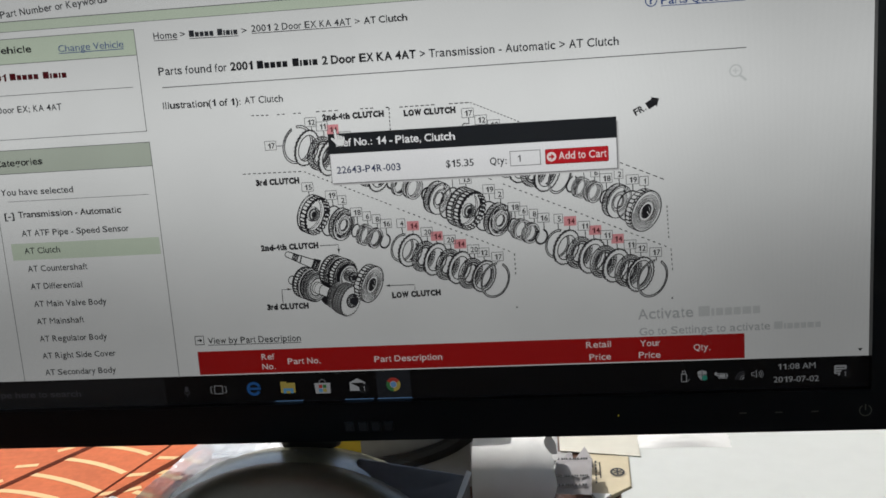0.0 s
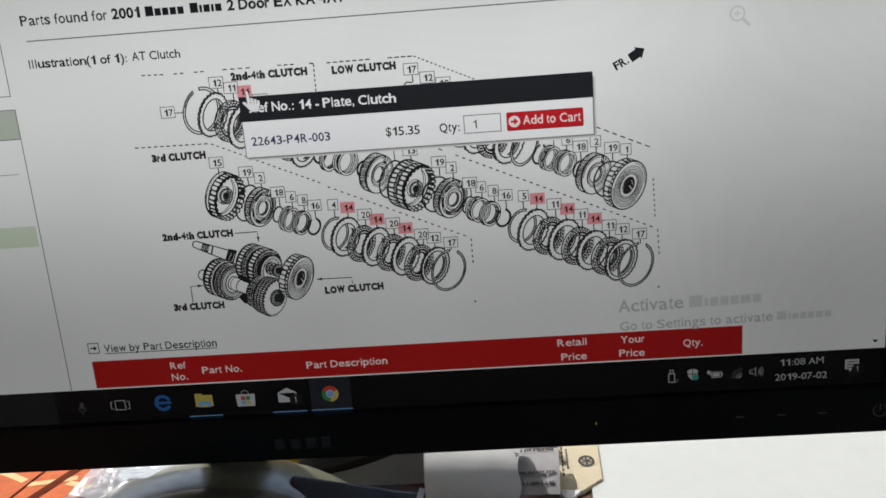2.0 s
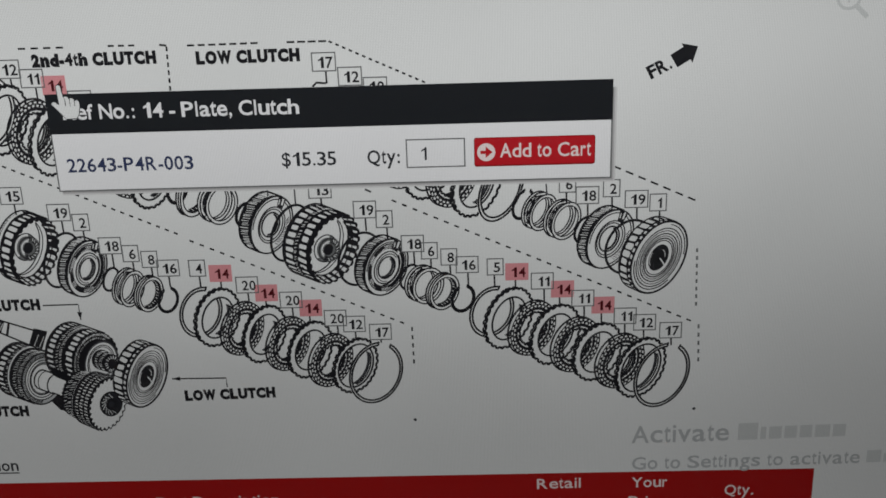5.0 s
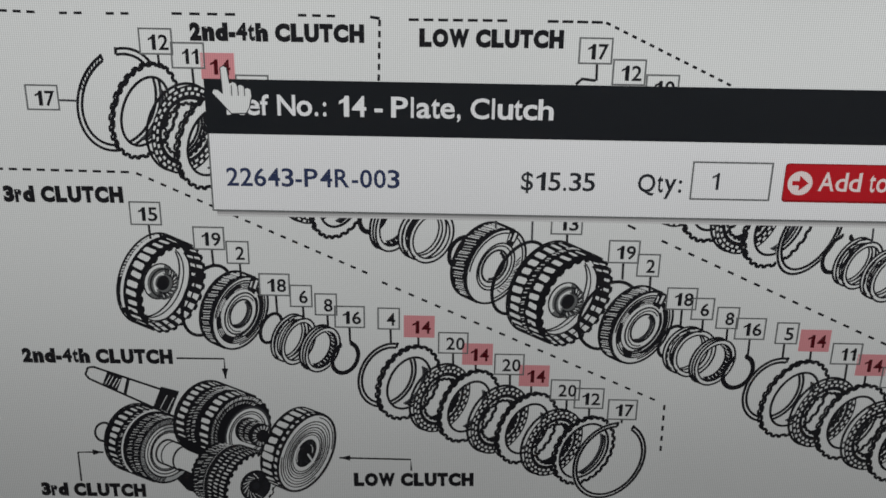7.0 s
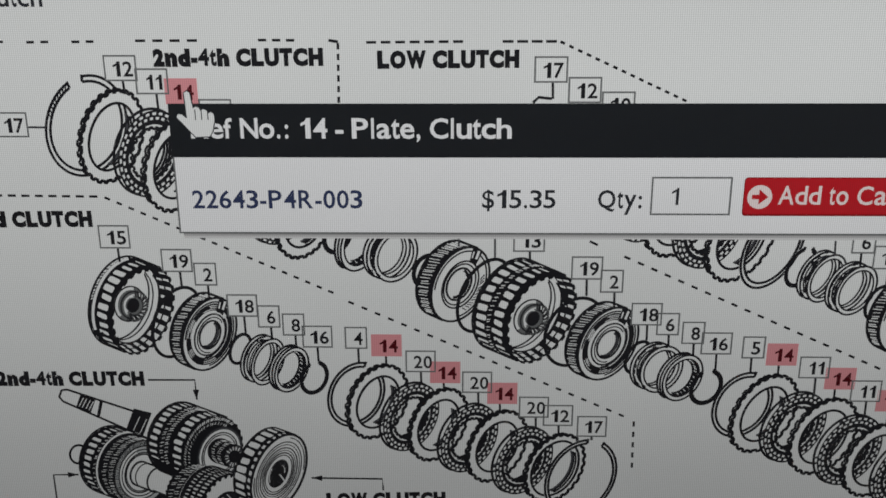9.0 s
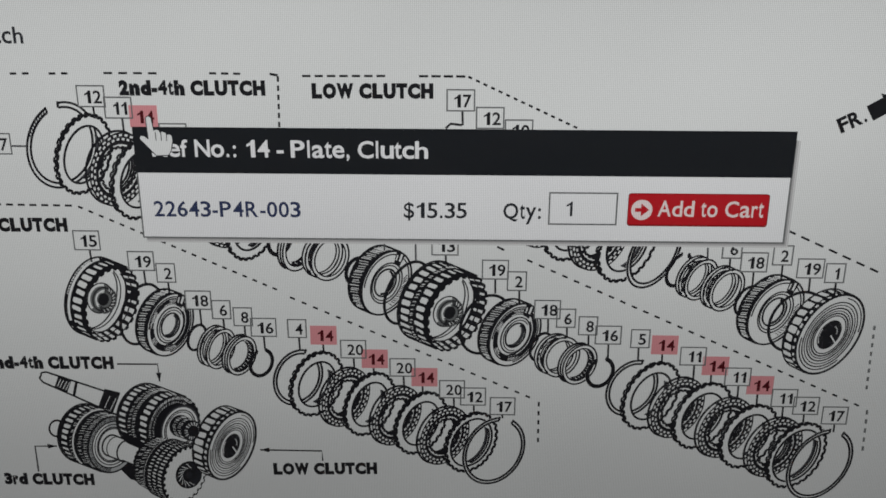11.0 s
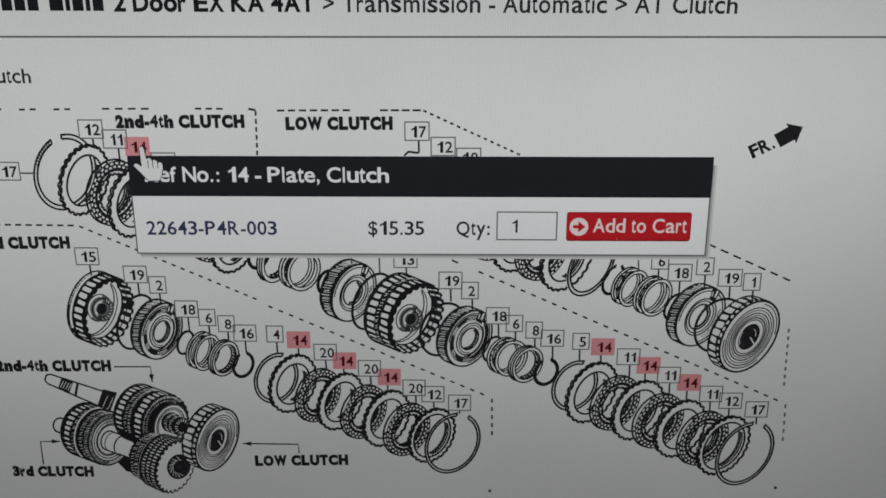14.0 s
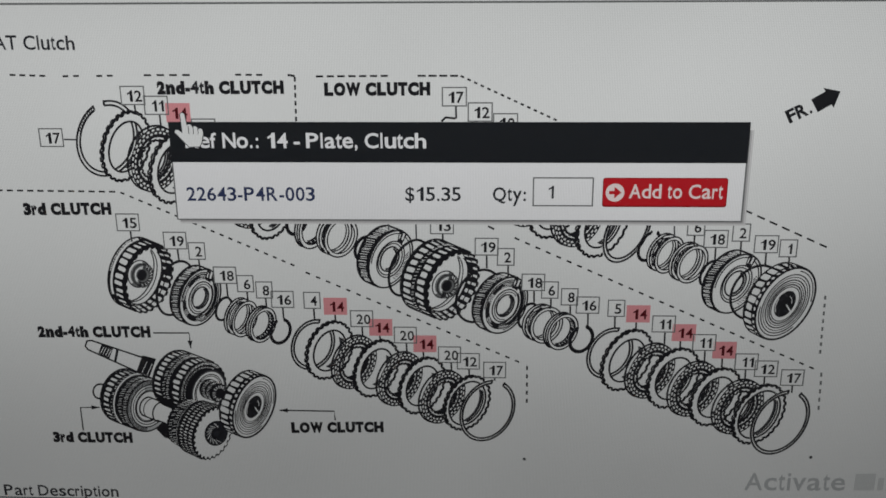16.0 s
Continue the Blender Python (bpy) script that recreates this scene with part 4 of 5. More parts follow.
def dashes(u0, v0, u1, v1, n, duty=0.5, w=0.36, mat=INK, level=4):
    for i in range(n):
        a, b = (i + 0.05) / n, (i + 0.05 + duty) / n
        s = Sheet(level)
        s.stroke([(lerp(u0, u1, a), lerp(v0, v1, a)), (lerp(u0, u1, b), lerp(v0, v1, b))], w, mat)
        s.done("dash")


def outlines():
    for a, b, c, d, n, duty in ((-28.86, 27.58, -21.47, 27.34, 4, 0.6), (-18.98, 27.30, -15.04, 27.37, 2, 0.55), (-12.70, 27.34, -8.76, 27.40, 2, 0.55), (-3.91, 27.48, 5.60, 27.50, 4, 0.58),
                                (13.00, 27.55, 18.74, 27.50, 3, 0.6), (27.79, 27.21, 41.59, 27.30, 7, 0.68), (46.34, 27.30, 54.18, 27.29, 4, 0.75), (54.18, 27.29, 72.34, 18.92, 15, 0.5),
                                (107.19, 2.33, 124.14, -5.32, 7, 0.6), (-34.64, 5.66, -10.89, 5.44, 12, 0.6), (-10.66, 5.36, 22.78, -9.60, 20, 0.45), (24.02, -10.55, 66.86, -29.69, 22, 0.42),
                                (67.40, -29.97, 67.54, -38.97, 5, 0.5), (54.59, 1.29, 61.66, -2.19, 3, 0.5), (64.39, -3.33, 124.68, -30.51, 30, 0.45)):
        dashes(a, b, c, d, n, duty)
    dashes(125.27, -30.76, 125.65, -39.85, 5, 0.5, 0.4, RULE)
    dashes(124.16, -14.63, 124.56, -27.54, 8, 0.5, 0.4, RULE)
    s = Sheet(4)
    a, b = (22.74, 27.49), (24.02, 27.29)
    s.stroke([a, b], 0.4, INK)
    s.done("dashed_line")
    dashes(24.02, 27.22, 23.81, 18.45, 6, 0.6)
    s = Sheet(4)
    for u, v in ((67.27, -51.01), (125.28, -49.74)):
        s.disc(u, v, 0.35, SOFT_INK, 8)
    s.done("ink_specks")
    for words, a, b, c, d in (("2nd-4th CLUTCH", -1.51, 24.18, 21.94, 24.28), ("LOW CLUTCH", 29.33, 23.88, 48.72, 23.99), ("3rd CLUTCH", -29.76, 1.00, -12.67, 1.15),
                              ("2nd-4th CLUTCH", -30.48, -24.49, -7.66, -24.30), ("3rd CLUTCH", -30.53, -48.13, -13.82, -48.07), ("LOW CLUTCH", 19.49, -45.32, 38.46, -44.89)):
        line(words, a, b, c, d, 2.02, INK, 0.076, level=22)
    line("FR.", 113.89, 18.66, 117.82, 20.67, 2.3, INK, 0.035)
    s = Sheet(4)
    (a, b), (c, d) = (118.00, 21.82), (122.33, 24.43)
    ux, uz = (c - a) / math.hypot(c - a, d - b), (d - b) / math.hypot(c - a, d - b)
    h = math.hypot(c - a, d - b)
    at = lambda f, g: (a + ux * f - uz * g, b + uz * f + ux * g)
    s.face([at(0, -1.35), at(h - 2.3, -1.35), at(h - 2.3, -2.1), at(h, 0), at(h - 2.3, 2.1), at(h - 2.3, 1.35), at(0, 1.35)], INK)
    s.done("front_arrow", "solid black arrow")

    def arrow(pts):
        s = Sheet(20)
        s.stroke(pts, 0.3, INK)
        (a, b), (c, d) = pts[-2], pts[-1]
        l = math.hypot(c - a, d - b)
        x, z = (c - a) / l, (d - b) / l
        s.face([(c, d), (c - x * 1.7 - z * 0.5, d - z * 1.7 + x * 0.5), (c - x * 1.7 + z * 0.5, d - z * 1.7 - x * 0.5)], INK)
        s.done("pointer_arrow")
    arrow([(-7.09, -23.53), (0.12, -23.47), (0.17, -26.82)])
    arrow([(-23.97, -45.56), (-23.92, -40.27), (-19.89, -40.18)])
    arrow([(28.57, -42.51), (28.47, -40.45), (17.25, -40.39)])


outlines()


def third_clutch():
    snap_ring(4, -11.99, 15.66, 7.67, 5.67, 0.86, (119, 140), shaded=(142, 186, 5))
    plate(5, -8.50, 14.13, 7.08, 4.18, 0.72)
    lined_disc(6, -3.06, 11.66, 6.62, 4.57)
    plate(7, 0.53, 10.02, 7.24, 4.51)
    drum(6, -7.01, -12.10, 7.6, 4.4, 3.3, ((0.35, 2.1),), (-8.33, -11.28, 2.9, 2.15))
    thin_ring(7, -1.81, -14.08, 6.36, 3.50)
    piston(8, 2.94, -16.00, 6.37, 3.80, 0.42)
    thin_ring(9, 7.47, -18.32, 2.91, 1.60)
    spring(10, 11.50, -20.45, 4.19, 2.30)
    spring(11, 15.08, -21.73, 4.04, 2.39, True)
    snap_ring(12, 18.47, -23.02, 3.08, 2.13, 0.8, (96, 140), "ring_drawing")
    snap_ring(10, 24.79, -25.85, 5.85, 4.26, 0.84, (80, 100))
    plate(11, 28.11, -27.10, 6.61, 4.22)
    lined_disc(12, 33.15, -29.70, 6.18, 3.93)
    plate(13, 37.39, -30.95, 6.60, 3.99)
    lined_disc(14, 42.17, -33.26, 6.28, 4.00)
    plate(15, 46.48, -34.62, 6.59, 4.09)
    lined_disc(16, 50.70, -37.13, 6.22, 4.07)
    plate(17, 55.54, -38.35, 6.36, 4.15, 0.80)
    snap_ring(18, 59.60, -40.02, 7.30, 5.35, 0.88, (84, 112))


def second_clutch():
    lined_disc(4, 14.48, 3.42, 5.45, 4.03)
    plate(5, 18.29, 1.97, 6.20, 3.76)
    thin_ring(6, 22.92, -0.22, 3.21, 2.02, 0.8)
    spring(7, 26.47, -1.06, 5.13, 2.82, True)
    spring(8, 31.27, -3.41, 4.31, 3.06)
    thin_ring(9, 35.66, -5.64, 2.81, 1.84, 0.8)
    piston(10, 40.71, -7.83, 6.26, 3.88, 0.5, True)
    thin_ring(11, 44.21, -9.55, 6.41, 3.53)
    drum(12, 52.49, -13.02, 7.65, 4.6, 5.2, ((0.4, 2.2), (3.2, 5.0)), (51.37, -13.05, 2.9, 2.15))
    thin_ring(13, 57.67, -15.25, 5.96, 4.23)
    piston(14, 62.80, -17.14, 6.30, 4.04, 0.42)
    thin_ring(15, 67.37, -19.28, 3.05, 1.81)
    spring(16, 70.99, -21.24, 4.05, 3.03)
    spring(17, 74.25, -22.63, 4.06, 2.77, True)
    snap_ring(18, 77.88, -24.11, 3.21, 2.41, 0.8, (96, 140), "ring_drawing")
    snap_ring(10, 83.61, -27.10, 5.83, 4.34, 0.84, (80, 100))
    plate(11, 87.07, -28.65, 6.92, 4.32)
    lined_disc(12, 91.96, -30.97, 6.28, 4.24)
    plate(13, 96.47, -32.46, 6.84, 4.53)
    lined_disc(14, 100.74, -34.82, 6.33, 4.40)
    plate(15, 105.08, -36.45, 6.65, 4.47)
    lined_disc(16, 109.85, -38.65, 6.34, 4.43)
    plate(17, 113.94, -40.17, 6.95, 4.49, 0.80)
    snap_ring(18, 118.24, -41.90, 7.68, 5.34, 0.88, (84, 112))


def low_clutch():
    lined_disc(4, 67.23, 4.19, 5.71, 3.94)
    plate(5, 71.79, 2.57, 6.28, 4.21)
    lined_disc(6, 76.54, 0.57, 6.05, 4.37)
    plate(7, 81.13, -0.68, 6.86, 4.28)
    snap_ring(8, 85.72, -1.86, 6.99, 3.95, 0.84, (84, 112))
    snap_ring(9, 90.03, -4.93, 3.46, 2.04, 0.82, (84, 120), "ring_drawing")
    spring(10, 93.89, -6.64, 3.96, 2.40)
    spring(11, 98.38, -8.48, 4.08, 2.66)
    thin_ring(12, 101.86, -10.32, 3.03, 1.76)
    piston(13, 107.02, -12.40, 6.42, 4.15, 0.4, True)
    thin_ring(14, 110.80, -14.08, 5.92, 4.59)
    rotor(15, 116.68, -16.43, 7.95, 4.9, 2.6, 1.2)


def rotor(level, u, v, a, b, depth, bold=1.0):
    """A closed drum end: a row of teeth round a pale face of fine rings with a dark hub."""
    s = Sheet(level)
    body = Turned(s, u, v, a, b)
    body.hull(depth, 0, 0.985, 1.0, INK, 26, 0.025)
    body.cells(depth * 0.30, depth * 0.95, 0.99, 13, 0.76, 98, 262, PAGE)
    body.cells(depth * 0.04, depth * 0.22, 1.0, 16, 0.55, 95, 262, PAGE)
    body.edge(0, depth, 1.0, 0.985, 0.26)
    body.disc(0, 0.955, PAGE).ring(0, 0.985, 0.40, INK)
    for k, w in ((0.80, 0.20), (0.73, 0.15), (0.655, 0.22), (0.59, 0.15), (0.53, 0.24), (0.47, 0.18)):
        body.ring(0, k, w * bold, INK)
    body.ring(0, 0.875, 0.2 * bold, INK, 200, 330).ring(0, 0.90, 0.18 * bold, INK, 20, 100)
    body.disc(0.05, 0.36, INK)
    body.rays(0.05, 0.2, 0.34, 6, 0.1, SOFT_INK, 20, 330, 30.0).ring(0.1, 0.31, 0.13, PAGE, 170, 240).ring(0, 0.22, 0.12, PAGE, 20, 90)
    s.stroke([body.at(0, 0.05, 0), body.at(-0.5, 0.34, -25)], 0.24, PAGE)
    return s.done("clutch_drum_drawing")


def assembled():
    """The three clutches put together on their shafts."""
    s = Sheet(4)
    hull = [(-5.42, -34.15), (4.82, -35.62), (5.65, -43.34), (-0.84, -48.63), (-7.17, -47.08), (-9.36, -44.21), (-8.89, -36.71)]
    s.face(hull, INK)
    s.done("gear_drawing")
    s = Sheet(5)
    (a, b), (c, d) = (-20.41, -26.34), (-8.18, -31.64)
    l = math.hypot(c - a, d - b)
    x, z = (c - a) / l, (d - b) / l
    at = lambda f, g: (a + x * f - z * g, b + z * f + x * g)
    s.face([at(0, -1.1), at(l, -1.9), at(l, 1.9), at(0, 1.1)], PAGE)
    for g in (-1, 1):
        s.stroke([at(0, 1.1 * g), at(l, 1.9 * g)], 0.36, INK)
    s.stroke([at(0, 1.1), at(-0.7, 0.6), at(-0.7, -0.6), at(0, -1.1)], 0.36, INK)
    s.face([at(2.2, -1.35), at(4.6, -1.55), at(4.6, 1.55), at(2.2, 1.35)], INK)
    for k in (2.6, 3.1, 3.7, 4.2):
        s.stroke([at(k, -0.9), at(k + 0.2, 0.8)], 0.13, PAGE)
    s.stroke([at(5.9, -1.6), at(5.5, 1.5)], 0.5, INK)
    s.face([at(l - 2.8, -2.2), at(l, -2.6), at(l, 2.6), at(l - 2.8, 2.2)], INK)
    for k in (0.6, 1.7):
        s.stroke([at(l - k, -1.5), at(l - k + 0.2, 1.2)], 0.12, PAGE)
    s.done("shaft_drawing")
    s = Sheet(5)
    u, v = -19.51, -36.64
    s.face(oval(u, v, 1.9, 1.5, 1.0, 24), INK).face(oval(u, v, 1.9, 1.5, 0.78, 24), PAGE)
    s.done("shaft_drawing")
    # the third clutch, with its collar in front
    s = Sheet(6)
    body = Turned(s, -9.75, -39.85, 6.30, 4.30)
    body.hull(5.7, 2.9, 1.0, 1.02, INK, 26, 0.03)
    body.cells(3.9, 5.3, 0.97, 13, 0.58, 100, 255, PAGE)
    body.ribs(3.0, 3.5, 1.0, 20, 0.14, PAGE, 100, 250)
    body.hull(2.7, 0, 0.98, 1.0, INK)
    body.ring(2.75, 1.01, 0.28, PAGE, 84, 255)
    body.ribs(0.2, 1.1, 0.97, 34, 0.11, PAGE, 100, 255, 3.0).ribs(1.3, 2.2, 0.96, 26, 0.1, PAGE, 104, 250, 3.0)
    body.edge(0, 5.7, 1.0, 1.0, 0.26)
    body.disc(0, 0.94, FAINT)
    body.ring(0, 0.96, 0.2, INK).rays(0, 0.94, 0.80, 70, 0.13, INK, 70, 290, 4.0)
    for k, w in ((0.80, 0.24), (0.70, 0.2), (0.60, 0.26)):
        body.ring(0, k, w, INK)
    for k in (0.75, 0.65):
        body.ring(0, k, 0.26, PAGE, 130, 330)
    body.disc(0, 0.55, PAGE).ring(0, 0.55, 0.2, INK)
    s.done("gear_drawing")
    s = Sheet(7)
    collar = Turned(s, -7.45, -41.15, 2.45, 1.55)
    collar.hull(2.9, 0, 1.0, 1.0, INK).hull(2.8, 0.1, 0.86, 0.86, PAGE).ring(0, 0.95, 0.30, INK).disc(-0.1, 0.82, PAGE)
    collar.ring(2.0, 0.93, 0.2, INK, 95, 255)
    collar.hull(-0.1, -1.9, 0.82, 0.82, PAGE)
    s.stroke([collar.at(-0.1, 0.84, 100), collar.at(-2.2, 0.84, 100)], 0.26, INK)
    s.stroke([collar.at(-0.1, 0.84, 262), collar.at(-2.2, 0.84, 262)], 0.26, INK)
    s.done("shaft_drawing")
    # the double drum above
    s = Sheet(9)
    body = Turned(s, 1.88, -36.05, 6.75, 4.50)
    body.hull(6.0, 0, 0.98, 1.0, INK, 28, 0.03, 14)
    body.cells(4.3, 5.7, 0.97, 13, 0.58, 90, 230, PAGE)
    body.cells(0.3, 1.9, 0.98, 13, 0.62, 88, 236, PAGE)
    body.ribs(2.6, 3.3, 0.97, 30, 0.13, PAGE, 92, 228, 3.0).ribs(3.4, 4.0, 0.97, 22, 0.12, PAGE, 92, 228, 3.0).cells(0.6, 1.8, 0.96, 4, 0.3, 62, 88, PAGE).cells(2.6, 3.8, 0.96, 4, 0.26, 60, 88, PAGE)
    body.edge(0, 6.0, 1.0, 0.98, 0.3)
    body.rays(0, 0.95, 0.88, 40, 0.13, PAGE, 70, 245, 3.0).rays(0, 0.82, 0.76, 24, 0.11, PAGE, 80, 240, 3.0)
    face = Turned(s, 2.95, -36.35, 5.0, 3.25)
    face.disc(0, 1.0, SOFT_INK).disc(0, 0.92, PAGE).ring(0, 0.80, 0.22, INK).ring(0, 0.72, 0.18, INK)
    s.done("gear_drawing")
    s = Sheet(10)
    stub = Turned(s, 5.2, -36.75, 2.15, 1.75)
    stub.hull(2.4, 0, 1.08, 1.0, INK).ribs(0.3, 1.0, 1.0, 14, 0.12, PAGE, 95, 255, 2.0).ribs(1.3, 2.0, 1.0, 14, 0.12, PAGE, 95, 255, 2.0).disc(-0.05, 0.82, SOFT_INK).disc(-0.1, 0.6, INK)
    stub.rays(-0.1, 0.55, 0.86, 16, 0.16, PAGE)
    s.done("gear_drawing")
    # the low gear with its toothed pale face
    s = Sheet(12)
    body = Turned(s, 3.05, -45.96, 6.65, 3.75)
    body.hull(6.6, 3.9, 0.84, 0.92, INK, 34, 0.04)
    body.ribs(4.3, 5.2, 0.87, 24, 0.13, PAGE, 95, 262, 4.0).ribs(5.3, 6.1, 0.84, 22, 0.12, PAGE, 95, 262, 4.0)
    body.hull(3.6, 0, 0.96, 1.0, INK, 26, 0.05)
    body.ring(3.7, 0.95, 0.26, PAGE, 95, 225)
    body.cells(0.3, 1.2, 0.97, 24, 0.42, 92, 268, PAGE).cells(1.5, 2.2, 0.96, 24, 0.4, 92, 268, PAGE).cells(2.5, 3.2, 0.95, 24, 0.36, 92, 264, PAGE)
    body.edge(0, 3.6, 1.0, 0.96, 0.26)
    s.face(body.toothed(0, 0.94, 26, 0.08), PAGE)
    hole = Turned(s, 3.75, -45.9, 3.0, 2.35)
    hole.disc(0, 1.0, INK).disc(-0.1, 0.86, TEXT)
    hole.rays(-0.1, 0.25, 0.85, 26, 0.2, INK, 0, 360, 24.0).rays(-0.1, 0.5, 0.85, 10, 0.13, PAGE, 90, 300, 30.0)
    s.done("gear_drawing")
    rotor(14, 12.06, -39.75, 7.6, 3.85, 2.9)


third_clutch()
second_clutch()
low_clutch()
assembled()


def numbers():
    number("17", -22.46, 15.92), number("12", -6.20, 23.80, (-5.95, 20.39)), number("11", -1.98, 21.98, (-1.43, 18.01))
    number("14", 1.99, 20.61, red=True), number("11", 6.55, 17.75)
    s = Sheet(20)
    s.stroke([(-20.16, 15.57), (-17.67, 15.54)], 0.3, SOFT_INK)
    s.done("leader_line")
    s = Sheet(20)
    s.stroke([(50.7, 19.0), (51.5, 19.75), (53.3, 19.55)], 0.4, INK)
    s.done("ring_drawing")
    number("17", 53.08, 23.54, (53.43, 19.74)), number("12", 57.80, 20.74), number("10", 62.45, 18.75)
    number("15", -9.75, -0.57, (-9.34, -4.25)), number("19", -0.90, -4.18, (-0.50, -8.02)), number("2", 3.16, -6.28, (3.45, -9.80))
    number("18", 8.29, -11.22, (8.52, -15.57)), number("6", 12.14, -12.95, (12.44, -16.59)), number("8", 15.78, -14.23, (16.03, -17.90))
    number("16", 19.27, -16.17, (19.29, -20.06)), number("4", 25.08, -16.33, (25.41, -20.22)), number("14", 29.63, -17.53, (29.57, -20.79), True)
    number("20", 34.75, -20.12, (34.82, -23.61)), number("14", 38.45, -21.92, (38.27, -24.78), True), number("20", 43.29, -23.53, (43.53, -27.46))
    number("14", 47.14, -25.36, (46.85, -28.45), True), number("20", 52.00, -27.67, (52.38, -31.27)), number("12", 55.72, -29.05, (55.93, -32.19))
    number("17", 60.97, -30.89, (61.05, -33.07))
    number("13", 50.66, -0.87, (50.85, -4.13)), number("19", 59.17, -5.10, (59.26, -9.23)), number("2", 62.87, -7.13, (63.39, -11.11))
    number("18", 68.23, -12.28, (68.47, -16.28)), number("6", 71.48, -13.84, (71.76, -17.23)), number("8", 75.31, -15.22, (75.54, -18.63))
    number("16", 78.87, -16.90, (79.05, -21.08)), number("5", 84.42, -17.52, (84.30, -21.63)), number("14", 88.71, -18.64, (88.46, -22.21), True)
    number("11", 93.76, -20.72, (94.17, -25.10)), number("14", 97.79, -22.52, (97.27, -26.19), True), number("11", 101.86, -24.57, (102.20, -28.88))
    number("14", 105.91, -26.15, (105.69, -30.10), True), number("11", 110.40, -28.59, (110.44, -32.70)), number("12", 114.37, -30.06, (114.28, -33.69))
    number("17", 119.64, -31.91, (119.87, -35.05))
    number("6", 98.56, -0.95, (98.42, -4.71)), number("18", 102.42, -3.33, (102.56, -7.58)), number("2", 107.06, -2.06, (107.24, -6.41))
    number("19", 111.92, -4.33, (112.11, -8.47)), number("1", 116.11, -5.12, (116.52, -8.92))
    s = Sheet(20)
    for (a, b), (c, d) in (((45.73, -0.51), (45.77, -3.62)), ((40.50, -0.53), (40.50, -1.91)), ((94.46, -0.85), (94.61, -3.01))):
        s.stroke([(a, b), (c, d)], 0.3, SOFT_INK)
    s.done("leader_line")


numbers()


# ---- the pop-up ----
def popup():
    l, top, bot, head = -0.05, 18.92, 0.02, POP_SPLIT
    r = 106.9
    for k in (2, 1, 0):
        s, g = Sheet(28 - k), 0.15 + 0.28 * k
        s.rect(l + 0.6, bot - g, r + g, top - 1.5, SHADOWS[k])
        s.done("popup_shadow", "soft grey edge round the pop-up box")
    s = Sheet(29)
    s.rect(l, bot, r, top, RULE).rect(l + 0.25, bot + 0.25, r - 0.25, head, POP_WHITE)
    s.done("popup_box", "white pop-up box with a thin grey outline")
    s = Sheet(30)
    s.rect(l, head, r, top, POP_HEAD)
    s.done("popup_head", "black head of the pop-up box")
    line("Ref No.: 14 - Plate, Clutch", 2.85, 14.08, 47.87, 14.06, 2.75, POP_WHITE, 0.018, level=31)
    line("22643-P4R-003", 2.27, 3.85, 26.72, 3.91, 2.6, PART_BLUE, 0.014, level=31)
    line("$15.35", 43.83, 3.96, 54.26, 3.98, 2.6, TEXT, 0.010, level=31)
    line("Qty:", 60.27, 4.00, 66.49, 4.01, 2.6, TEXT, level=31)
    s = Sheet(31)
    (a, b), (c, d) = (67.70, 2.96), (79.03, 8.58)
    s.rect(a, b, c, d, POP_WHITE).outline(a, b, c, d, 0.26, RULE)
    u, v = 71.30, 4.47
    text_on(s, "1", u - 0.65, v, u + 0.35, v, 2.5, TEXT)
    s.done("quantity_field", "outlined field holding the figure one")
    s = Sheet(31)
    (a, b), (c, d) = (80.69, 2.88), (103.75, 8.52)
    s.face(rounded(a, b, c, d, 0.5), BTN_EDGE).face(rounded(a + 0.15, b + 0.3, c - 0.15, d - 0.15, 0.4), BTN)
    u, v = 83.01, 5.66
    s.disc(u, v, 1.75, RED_TEXT)
    s.rect(u - 1.1, v - 0.32, u + 0.3, v + 0.32, BTN).face([(u - 0.1, v - 1.1), (u + 1.2, v), (u - 0.1, v + 1.1)], BTN)
    text_on(s, "Add to Cart", 85.63, 4.62, 102.93, 4.55, 2.65, RED_TEXT, 0.012)
    s.done("cart_button", "red button with a white arrow and white words")
    # the pointing cursor
    s = Sheet(33)
    u, v = 2.30, 20.08
    out = [(0, 0.4), (0.55, 0.75), (1.05, 0.4), (1.35, -2.1), (1.75, -1.75), (2.3, -1.95), (2.5, -2.4), (2.95, -2.15), (3.5, -2.4), (3.65, -2.85), (4.1, -2.65), (4.6, -2.95), (4.7, -4.0),
           (4.25, -5.9), (3.7, -6.8), (1.4, -6.9), (0.5, -5.9), (-0.6, -4.6), (-1.5, -3.6), (-1.2, -3.0), (-0.5, -3.05), (0.15, -3.7)]
    pts = [(u + x * 0.88, v + z * 0.86) for x, z in out]
    s.face(pts, PAGE).stroke(pts, 0.16, TEXT, True)
    for x in (1.6, 2.6, 3.6):
        s.stroke([(u + x * 0.88, v - 2.3 * 0.86), (u + x * 0.88, v - 4.0 * 0.86)], 0.15, TEXT)
    s.done("cursor", "white pointing-hand cursor")


def rounded(u0, v0, u1, v1, r):
    pts = []
    for cx, cy, a in ((u1 - r, v1 - r, 0), (u0 + r, v1 - r, 90), (u0 + r, v0 + r, 180), (u1 - r, v0 + r, 270)):
        pts += [(cx + r * math.cos(radians(a + k)), cy + r * math.sin(radians(a + k))) for k in (0, 30, 60, 90)]
    return pts


POP_SPLIT = 11.29
popup()


